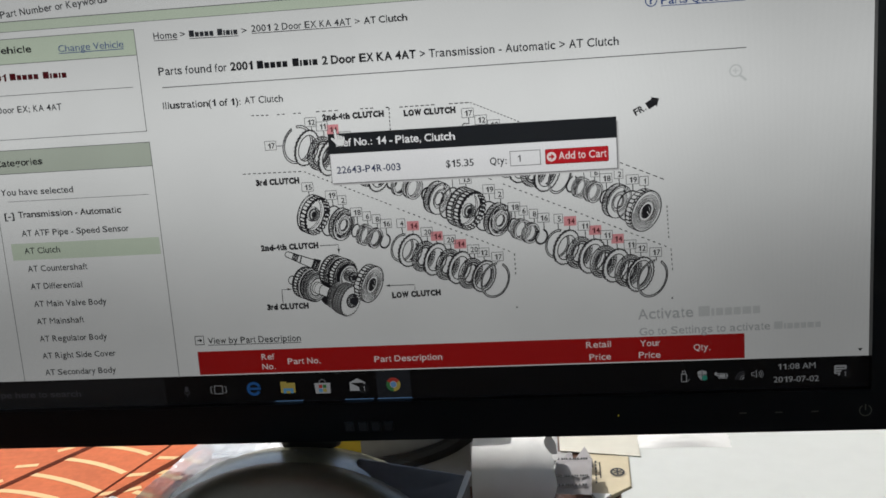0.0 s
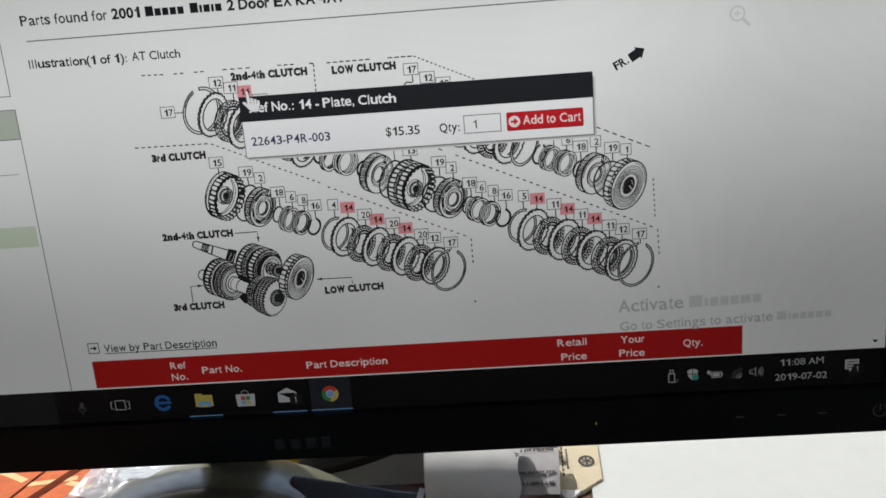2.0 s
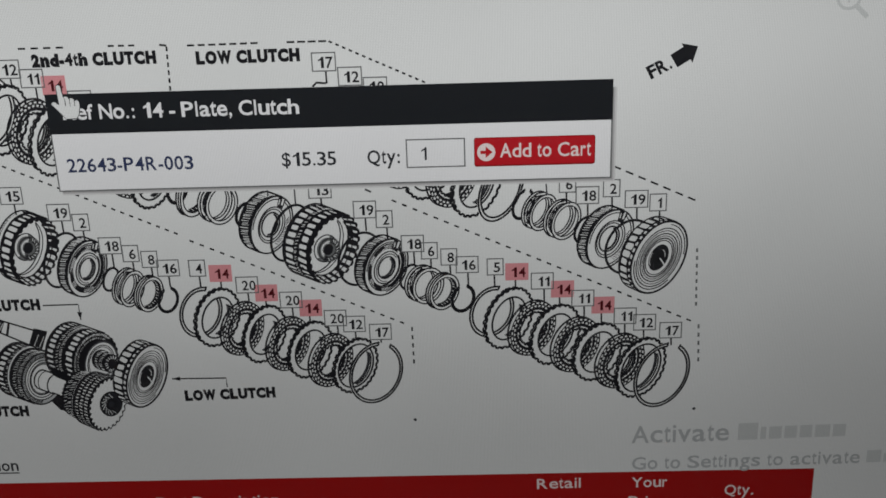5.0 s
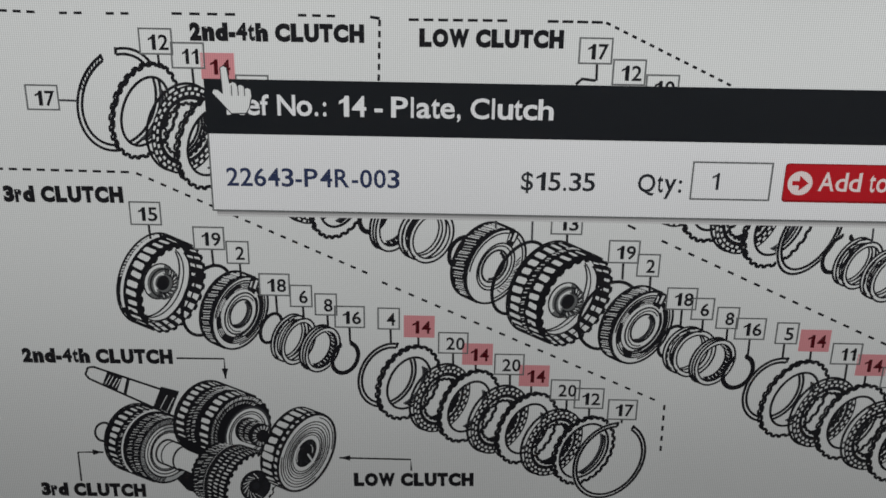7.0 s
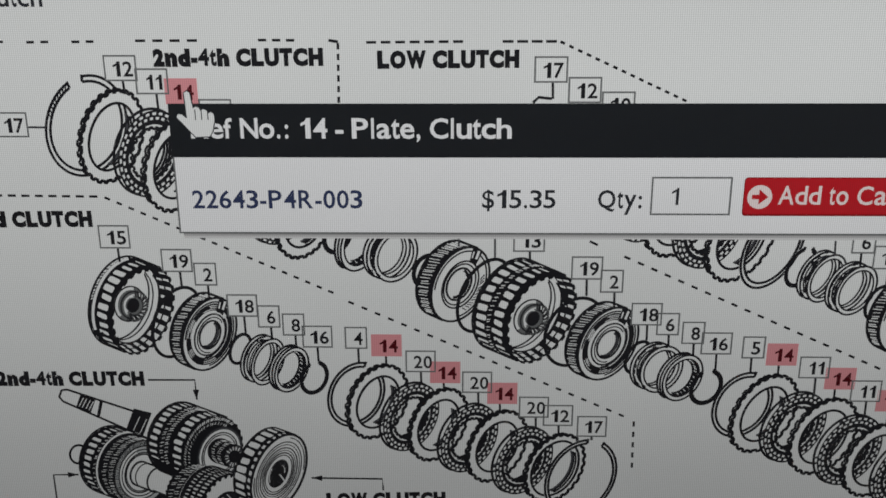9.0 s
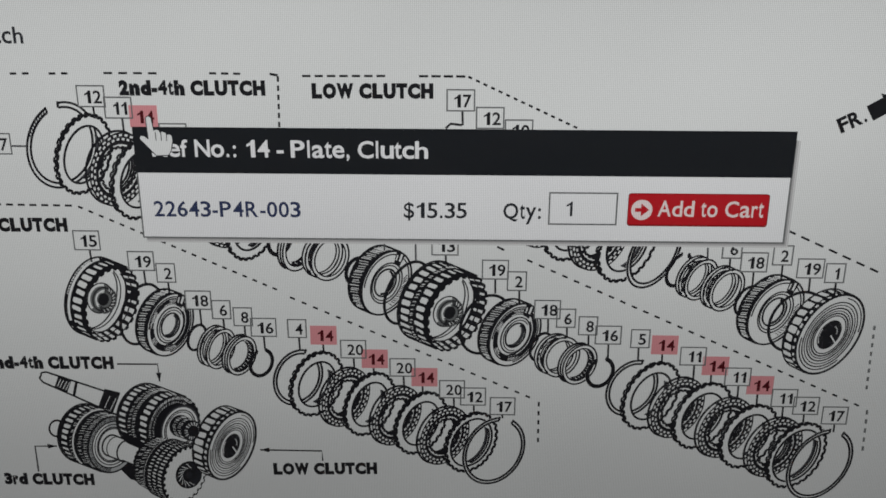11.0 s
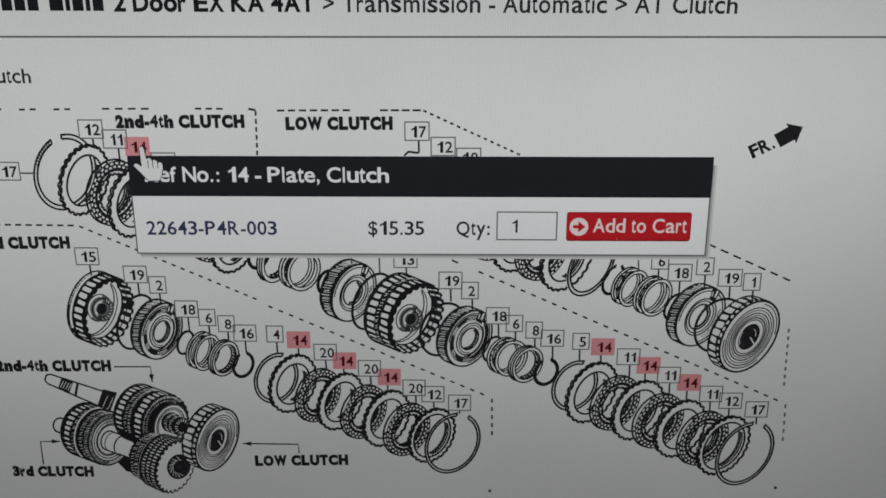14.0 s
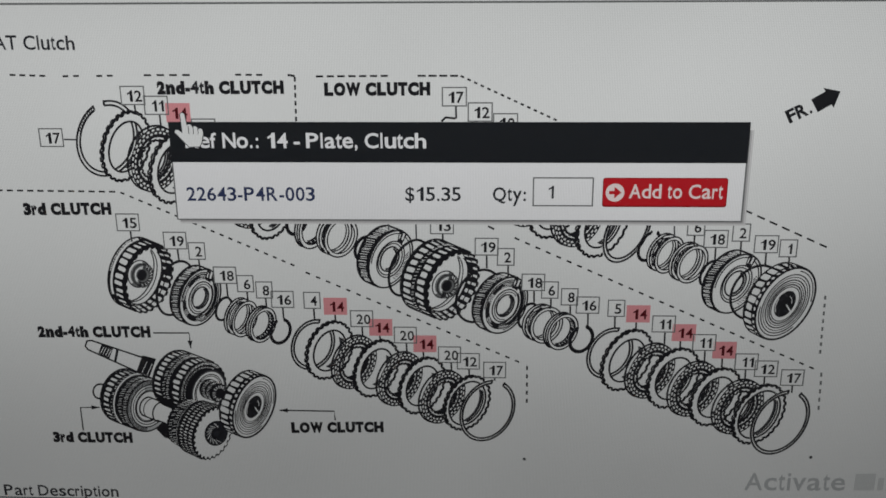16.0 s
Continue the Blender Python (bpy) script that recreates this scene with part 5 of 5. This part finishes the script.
# ---- the bezel's marks ----
def bezel_marks():
    y = -0.0037
    bm = bmesh.new()
    for x in (-3.4, 2.2, 7.4, 12.6):
        box(bm, (x / 1000, y, -0.0984), ((x + 4.0) / 1000, y + 0.0004, -0.0942), 0.0006, 2)
    part("badge", bm, LOGO, monitor, "dull grey raised badge")
    u, v = 0.1940, -0.0945
    bm = bmesh.new()
    n = 28
    for r0, r1, a0, a1 in ((0.0019, 0.0023, 120, 420),):
        prev = None
        for k in range(n + 1):
            a = radians(a0 + (a1 - a0) * k / n)
            pair = [bm.verts.new((u + r * math.cos(a), y, v + r * math.sin(a))) for r in (r0, r1)]
            if prev:
                bm.faces.new((prev[0], prev[1], pair[1], pair[0]))
            prev = pair
    box(bm, (u - 0.0002, y - 0.00005, v), (u + 0.0002, y, v + 0.0024))
    part("power_button", bm, MARK, monitor, "greyish printed power sign")
    for x in (0.150, 0.163, 0.176):
        bm = bmesh.new()
        box(bm, (x - 0.0013, y, v - 0.0002), (x + 0.0013, y + 0.0002, v + 0.0002))
        part("menu_button", bm, MARK, monitor)
    part("indicator_lamp", box(bmesh.new(), (0.1036, y - 0.0001, -0.0946), (0.1040, y + 0.0004, -0.0939), 0.0001, 1), LED, monitor, "tiny amber lamp")


bezel_marks()


def stand():
    """A low glossy dome with a raised cap and a short neck behind the panel."""
    bm = bmesh.new()
    bmesh.ops.create_uvsphere(bm, u_segments=64, v_segments=32, radius=1.0)
    bmesh.ops.delete(bm, geom=[v for v in bm.verts if v.co.z < -0.01], context="VERTS")
    for v in bm.verts:
        v.co = Vector((BASE_U + v.co.x * 0.072, BASE_Y + v.co.y * 0.062, DESK_Z - 0.92 + 0.004 + v.co.z * (BASE_TOP - DESK_Z - 0.004)))
    part("stand_base", bm, GLOSS, monitor, "glossy domed stand base, film glare put into its grey-olive colour", True)
    bm = bmesh.new()
    bmesh.ops.create_uvsphere(bm, u_segments=64, v_segments=32, radius=1.0)
    bmesh.ops.delete(bm, geom=[v for v in bm.verts if v.co.z < -0.01], context="VERTS")
    top = 0.8176
    for v in bm.verts:
        v.co = Vector((BASE_U + 0.006 + v.co.x * 0.070, -0.026 + v.co.y * 0.046, DESK_Z - 0.92 + 0.006 + v.co.z * (top - DESK_Z - 0.008)))
    part("base_cap", bm, DARK_BASE, monitor, "dark olive raised cap of the stand base", True)
    bm = bmesh.new()
    cylinder(bm, (BASE_U, BASE_Y, DESK_Z - 0.92), (BASE_U, BASE_Y, DESK_Z - 0.92 + 0.005), 0.062, 48)
    for v in bm.verts:
        v.co.x = BASE_U + (v.co.x - BASE_U) * 0.073 / 0.062
    part("base_foot", bm, BEZEL_EDGE, monitor)
    part("stand_neck", box(bmesh.new(), (BASE_U - 0.008, 0.02, -0.118), (BASE_U + 0.020, 0.04, 0.03), 0.006), BEZEL_EDGE, monitor)


BASE_U, BASE_Y, BASE_TOP = -0.0318, 0.0, 0.8085
stand()


# ---- on the desk ----
def film_patch(c00, c10, c11, c01, rough=1.0, nx=56, ny=36):
    """A crumpled patch of film between four corners."""
    bm, grid = bmesh.new(), []
    c00, c10, c11, c01 = Vector(c00), Vector(c10), Vector(c11), Vector(c01)
    for j in range(ny + 1):
        row = []
        for i in range(nx + 1):
            s, t = i / nx, j / ny
            q = c00.lerp(c10, s).lerp(c01.lerp(c11, s), t)
            p = Vector((q.x * 60, q.y * 60, q.z * 60))
            q.z += rough * (0.0026 * noise.noise(p) + 0.0018 * abs(noise.noise(p * 2.6)) + 0.0009 * noise.noise(p * 6))
            q.y += rough * 0.0015 * noise.noise(p * 2 + Vector((5, 5, 5)))
            row.append(bm.verts.new(q))
        grid.append(row)
    for j in range(ny):
        for i in range(nx):
            bm.faces.new((grid[j][i], grid[j][i + 1], grid[j + 1][i + 1], grid[j + 1][i]))
    return bm


BOX_TOP = ((-0.0018, -0.0220, 0.7948), (0.0403, -0.0220, 0.7937), (0.0446, 0.0040, 0.7994), (-0.0027, 0.0100, 0.8059))


def film():
    """Crumpled clear film round the stand's base: a loose sheet on one side, a stiff corner on the other."""
    f = thing("plastic_film", (0, 0, 0), "crumpled clear plastic film round the monitor's stand", "plastic film")
    part("loose_sheet", film_patch((-0.0914, -0.0200, 0.7983), (-0.0497, -0.0020, 0.7866), (-0.0279, 0.0320, 0.8032), (-0.0791, 0.0360, 0.8030), 0.35), FILM, f, smooth=True)
    part("back_sheet", film_patch((-0.0314, 0.0120, 0.8082), (0.0050, 0.0120, 0.7990), (0.0047, 0.0260, 0.7952), (-0.0333, 0.0260, 0.8038), 0.5), FILM, f, smooth=True)
    part("upper_sheet", film_patch((-0.0656, 0.0120, 0.8042), (-0.0251, 0.0140, 0.8062), (-0.0283, 0.0440, 0.7954), (-0.0772, 0.0440, 0.7982), 0.3), FILM, f, smooth=True)
    lift = [Vector(p) + Vector((0, -0.0005, 0.0016)) for p in BOX_TOP]
    part("stiff_corner", film_patch(*lift, 0.5), THIN_FILM, f, smooth=True)
    part("film_edge", film_patch(lift[1] - Vector((0.0012, 0, 0)), lift[1] + Vector((0.0006, 0, 0)), lift[2] + Vector((0.0008, 0, -0.001)), lift[2] - Vector((0.0012, 0, 0)), 0.3, 8, 30), FILM, f, "bright folded edge of the film", True)


film()


def base_block():
    b = thing("black_box", (0, 0, 0), "flat black plastic box wrapped in film beside the stand", "box")
    bm = bmesh.new()
    top = [Vector(p) for p in BOX_TOP]
    up = [bm.verts.new(p) for p in top]
    low = [bm.verts.new((p.x, p.y, DESK_Z)) for p in top]
    bm.faces.new(up), bm.faces.new(low[::-1])
    for i in range(4):
        bm.faces.new((low[i], low[(i + 1) % 4], up[(i + 1) % 4], up[i]))
    bmesh.ops.recalc_face_normals(bm, faces=bm.faces)
    bmesh.ops.bevel(bm, geom=bm.edges[:], offset=0.002, segments=3, affect="EDGES", profile=0.5)
    part("box_body", bm, BOX_DARK, b)


base_block()


def ribbon(bm, pts, w, z, h=0.0006):
    n, a, b = len(pts), [], []
    for i, p in enumerate(pts):
        q, r = pts[max(i - 1, 0)], pts[min(i + 1, n - 1)]
        du, dv = r[0] - q[0], r[1] - q[1]
        s = w / 2 / (math.hypot(du, dv) or 1)
        a.append((p[0] - dv * s, p[1] + du * s)), b.append((p[0] + dv * s, p[1] - du * s))
    slab(bm, a + b[::-1], z, z + h)
    return bm


def orange_case():
    c = thing("orange_folder", (0, 0, 0), "orange leatherette folder lying on the desk, sun streaks laid on as pale strips", "folder")
    z = DESK_Z
    part("cover", slab(bmesh.new(), [(-0.40, -0.02), (-0.1099, 0.0493), (-0.1075, 0.1209), (-0.40, 0.24)], z, z + 0.012, 0.002), ORANGE, c)
    part("edge_binding", ribbon(bmesh.new(), [(-0.1635, 0.1503), (-0.2142, 0.0410)], 0.0042, z + 0.01205, 0.0002), DARK_ORANGE, c, "dark edge binding")
    part("seam", ribbon(bmesh.new(), [(-0.1240, 0.1545), (-0.1524, 0.0221)], 0.0011, z + 0.01205, 0.0003), DARK_ORANGE, c, "thin dark seam")
    part("edge_binding", ribbon(bmesh.new(), [(-0.1093, 0.1237), (-0.1462, 0.0345)], 0.0048, z + 0.01205, 0.0002), DARK_ORANGE, c, "dark edge binding")
    # streaks of sunlight on the cover, laid on as thin pale strips
    for pts in ([(-0.1777, 0.1211), (-0.1571, 0.1158), (-0.1386, 0.1065)],
                [(-0.1320, 0.1022), (-0.1223, 0.1013), (-0.1131, 0.1016)],
                [(-0.1858, 0.1032), (-0.1638, 0.0960), (-0.1425, 0.0836)],
                [(-0.1403, 0.0805), (-0.1297, 0.0821), (-0.1187, 0.0847)],
                [(-0.1936, 0.0840), (-0.1706, 0.0757), (-0.1457, 0.0619)],
                [(-0.1444, 0.0591), (-0.1342, 0.0622), (-0.1259, 0.0666)],
                [(-0.2042, 0.0652), (-0.1861, 0.0627), (-0.1639, 0.0545)],
                [(-0.1947, 0.1138), (-0.1876, 0.1193)],
                [(-0.2079, 0.0937), (-0.1962, 0.0957)],
                [(-0.2125, 0.0713), (-0.2051, 0.0770)],
                [(-0.1215, 0.0805), (-0.1087, 0.0757)],
                [(-0.1272, 0.0613), (-0.1150, 0.0560)],
                [(-0.1156, 0.0989), (-0.1052, 0.0951)]):
        if len(pts) == 3:
            (xa, ya), (xb, yb), (xc, yc) = pts
            xb, yb = 2 * xb - (xa + xc) / 2, 2 * yb - (ya + yc) / 2
            pts = [((1 - f) ** 2 * xa + 2 * f * (1 - f) * xb + f * f * xc, (1 - f) ** 2 * ya + 2 * f * (1 - f) * yb + f * f * yc) for f in (k / 8 for k in range(9))]
        part("sun_streak", ribbon(bmesh.new(), pts, 0.0036, z + 0.01205, 0.00012), SUN_STREAK, c, "pale yellow strip in place of a sun streak")


orange_case()


def crumpled(name, cx, cy, rx, ry, h, mat, label, category, seed=1.0, z0=None):
    bm = bmesh.new()
    n = 26
    grid = []
    base = DESK_Z + 0.001 if z0 is None else z0
    for j in range(n + 1):
        row = []
        for i in range(n + 1):
            s, t = i / n * 2 - 1, j / n * 2 - 1
            p = Vector((s * 2.2 + seed * 7, t * 2.2, seed))
            dome = max(0.0, 1 - s * s) * max(0.0, 1 - t * t)
            row.append(bm.verts.new((cx + rx * s * (1 + 0.12 * noise.noise(p)), cy + ry * t * (1 + 0.12 * noise.noise(p * 1.3)), base + h * dome * (0.85 + 0.3 * abs(noise.noise(p * 1.3))) + 0.0002)))
        grid.append(row)
    for j in range(n):
        for i in range(n):
            bm.faces.new((grid[j][i], grid[j][i + 1], grid[j + 1][i + 1], grid[j + 1][i]))
    return tagged(part(name, bm, mat, smooth=True), label, category)


def papers():
    z = DESK_Z
    # the large sheet
    s = thing("paper_sheet", (0, 0, 0), "large blank white sheet lying flat in the sun", "paper")
    part("sheet", slab(bmesh.new(), [(0.098, -0.16), (0.1127, 0.0367), (0.46, -0.16), (0.46, 0.24), (0.1117, 0.1598)], z + 0.0002, z + 0.001), SHEET_PAPER, s)
    # torn slip on the sheet's near corner
    tagged(part("paper_scrap", slab(bmesh.new(), [(0.1128, 0.0540), (0.1195, 0.0522), (0.1211, 0.0479), (0.1198, 0.0334), (0.1121, 0.0338)], z + 0.0022, z + 0.003), PAPER), "small white paper scrap on the sheet", "paper")
    # grey card board behind, its flat side to the room
    b = thing("cardboard_box", (0, 0, 0), "grey cardboard box standing behind the stand", "box")
    part("box_body", box(bmesh.new(), (-0.0185, 0.086, z), (0.0365, 0.15, z + 0.07), 0.001), BOX_GREY, b)
    # yellow card
    (xa, _, za), (xb, _, zb) = (-0.0415, 0.0900, 0.7665), (-0.0160, 0.0900, 0.7750)
    tagged(part("yellow_card", box(bmesh.new(), (xa - 0.006, 0.088, z), (xb, 0.094, zb + 0.02), 0.0006), CARD_YELLOW), "yellow card standing behind the monitor's stand", "card")
    # rolled paper
    roll = thing("paper_roll", (0, 0, 0), "rolled white paper with a torn end", "paper")
    bm = bmesh.new()
    (xa, ya), (xb, yb) = (0.0400, 0.0679), (0.0786, 0.0656)
    n, m = 28, 24
    grid = []
    for i in range(m + 1):
        row = []
        for k in range(n + 1):
            a = 2 * math.pi * k / n * 0.97
            f = i / m
            r = 0.0165 * (1 + 0.05 * noise.noise(Vector((f * 4, math.cos(a), math.sin(a)))))
            end = xb + 0.0022 * noise.noise(Vector((a * 2.4, 3, 1))) - 0.004 * abs(math.sin(a)) + 0.0012 * math.sin(3 * a)
            x = lerp(xa, end, f)
            row.append(bm.verts.new((x, lerp(ya, yb, f) + 1.15 * r * math.cos(a), z + 0.0172 + r * math.sin(a))))
        grid.append(row)
    for i in range(m):
        for k in range(n):
            bm.faces.new((grid[i][k], grid[i][k + 1], grid[i + 1][k + 1], grid[i + 1][k]))
    part("roll_sheet", bm, PAPER, roll, smooth=True)
    # printed leaflet, curled up beside the roll
    leaf = thing("printed_leaflet", (0, 0, 0), "grey printed leaflet, curled and torn", "leaflet")
    bm = bmesh.new()
    c00, c10, c11, c01 = (0.0766, 0.0594), (0.0939, 0.0584), (0.0958, 0.0981), (0.0787, 0.0975)
    g = []
    for j in range(15):
        t = j / 14
        row = []
        for i in range(13):
            s = i / 12
            x = lerp(lerp(c00[0], c10[0], s), lerp(c01[0], c11[0], s), t)
            y = lerp(lerp(c00[1], c10[1], s), lerp(c01[1], c11[1], s), t) + (0.012 * abs(s - 0.55) * 2 * -1 if t > 0.9 else 0)
            row.append(bm.verts.new((x, y, z + 0.004 + 0.010 * math.sin(math.pi * (0.15 + 0.7 * t)) + 0.0006 * noise.noise(Vector((s * 5, t * 5, 2))))))
        g.append(row)
    for j in range(14):
        for i in range(12):
            bm.faces.new((g[j][i], g[j][i + 1], g[j + 1][i + 1], g[j + 1][i]))
    part("leaflet_sheet", bm, GREY_PAPER, leaf, smooth=True)
    zt = z + 0.004 + 0.010 * math.sin(math.pi * 0.85)
    for s0, s1, tip in ((0.12, 0.46, 0.010), (0.5, 0.98, 0.015)):
        pts = [(lerp(c01[0], c11[0], f), lerp(c01[1], c11[1], f)) for f in (s0, s1, (s0 + s1) / 2 + 0.06)]
        part("torn_point", slab(bmesh.new(), [pts[0], pts[1], (pts[2][0], pts[2][1] + tip)], zt - 0.0002, zt + 0.0003), GREY_PAPER, leaf, "torn point of the leaflet's edge")
    rnd = random.Random(3)
    for t in (0.10, 0.24, 0.72):
        bm, w0 = bmesh.new(), 0.04
        y, zz = lerp(c00[1], c01[1], t), z + 0.0048 + 0.010 * math.sin(math.pi * (0.15 + 0.7 * t))
        while w0 < 0.9:
            w1 = w0 + rnd.uniform(0.03, 0.06)
            xa, xb = (lerp(lerp(c00[0], c10[0], w), lerp(c01[0], c11[0], w), t) for w in (w0, w1))
            box(bm, (xa, y - 0.0008, zz), (xb, y + 0.0008, zz + 0.0003))
            w0 = w1 + rnd.choice((0.015, 0.015, 0.05))
        part("print_line", bm, PRINT, leaf, "line of small dark print")
    # beige packet with a round black mark
    pk = thing("beige_packet", (0, 0, 0), "beige card packet printed with a round black sign", "packet")
    part("packet_body", slab(bmesh.new(), [(0.0940, 0.0899), (0.0943, 0.0695), (0.1039, 0.0710), (0.1134, 0.0805), (0.1146, 0.1153), (0.0929, 0.1199)], z + 0.0002, z + 0.002, 0.0004), OLD_PAPER, pk)
    u, v = 0.1077, 0.0961
    bm = bmesh.new()
    for a0 in range(0, 360, 10):
        a, b = radians(a0), radians(a0 + 10)
        bm.faces.new([bm.verts.new((u + r * math.cos(t) , v + 1.35 * r * math.sin(t), z + 0.0023)) for r, t in ((0.0026, a), (0.0036, a), (0.0036, b), (0.0026, b))])
    for k in range(3):
        a = radians(30 + 60 * k)
        d, e = Vector((math.cos(a), 1.35 * math.sin(a), 0)), Vector((-math.sin(a), math.cos(a), 0)) * 0.0004
        p, q = Vector((u, v, z + 0.0024 + k * 0.0001)) - d * 0.0028, Vector((u, v, z + 0.0024 + k * 0.0001)) + d * 0.0028
        bm.faces.new([bm.verts.new(w) for w in (p - e, q - e, q + e, p + e)])
    part("round_sign", bm, PRINT, pk, "round black printed sign")
    for a, b in (((0.0975, 0.1098), (0.0969, 0.0827)), ((0.0995, 0.1079), (0.0992, 0.0892))):
        bm = bmesh.new()
        for i in range(7):
            f, h = i / 7, (i + 0.62) / 7
            ribbon(bm, [(lerp(a[0], b[0], f), lerp(a[1], b[1], f)), (lerp(a[0], b[0], h), lerp(a[1], b[1], h))], 0.0008, z + 0.0021, 0.0002)
        part("print_line", bm, PRINT, pk, "short line of dark print")
    # white flap standing over the packet's near corner
    tagged(part("paper_flap", slab(bmesh.new(), [(0.0938, 0.0699), (0.1030, 0.0684), (0.0971, 0.0601)], z + 0.0027, z + 0.004), PAPER), "white torn paper corner lying on the packet", "paper")
    # pale card over the sheet
    tagged(part("pale_card", slab(bmesh.new(), [(0.0795, 0.1250), (0.1208, 0.1160), (0.1212, 0.1560), (0.0790, 0.1580)], z + 0.0012, z + 0.0017), CREAM), "pale card lying behind the packet", "card")
    tagged(part("grey_card", slab(bmesh.new(), [(0.0380, 0.1030), (0.0840, 0.1000), (0.0860, 0.1240), (0.0785, 0.1260), (0.0780, 0.1620), (0.0380, 0.1640)], z + 0.0003, z + 0.0008), BOX_GREY), "grey card lying flat behind the paper roll", "card")
    crumpled("crumpled_tissue", -0.1300, 0.0410, 0.013, 0.009, 0.009, PAPER, "crumpled white tissue beside the orange folder", "tissue", 1.0, z + 0.010)
    crumpled("crumpled_wrapper", 0.1450, 0.1400, 0.024, 0.013, 0.0040, PAPER, "crumpled white wrapper lying on the sheet", "wrapper", 2.0, z + 0.0009)
    tagged(part("power_cable", tube(bmesh.new(), [(-0.0237, 0.0750, 0.7683), (-0.0083, 0.0780, 0.7706), (0.0073, 0.0800, 0.7728), (0.0273, 0.0800, 0.7798), (0.0448, 0.0800, 0.7917)], 0.0042), CABLE), "thick black cable hanging behind the monitor", "cable")
    tagged(part("pen", cylinder(bmesh.new(), (0.0772, 0.0600, z + 0.0026), (0.1061, 0.0405, z + 0.0026), 0.0025, 16), CABLE, smooth=True), "dark pen lying on the brown desk", "pen")


papers()
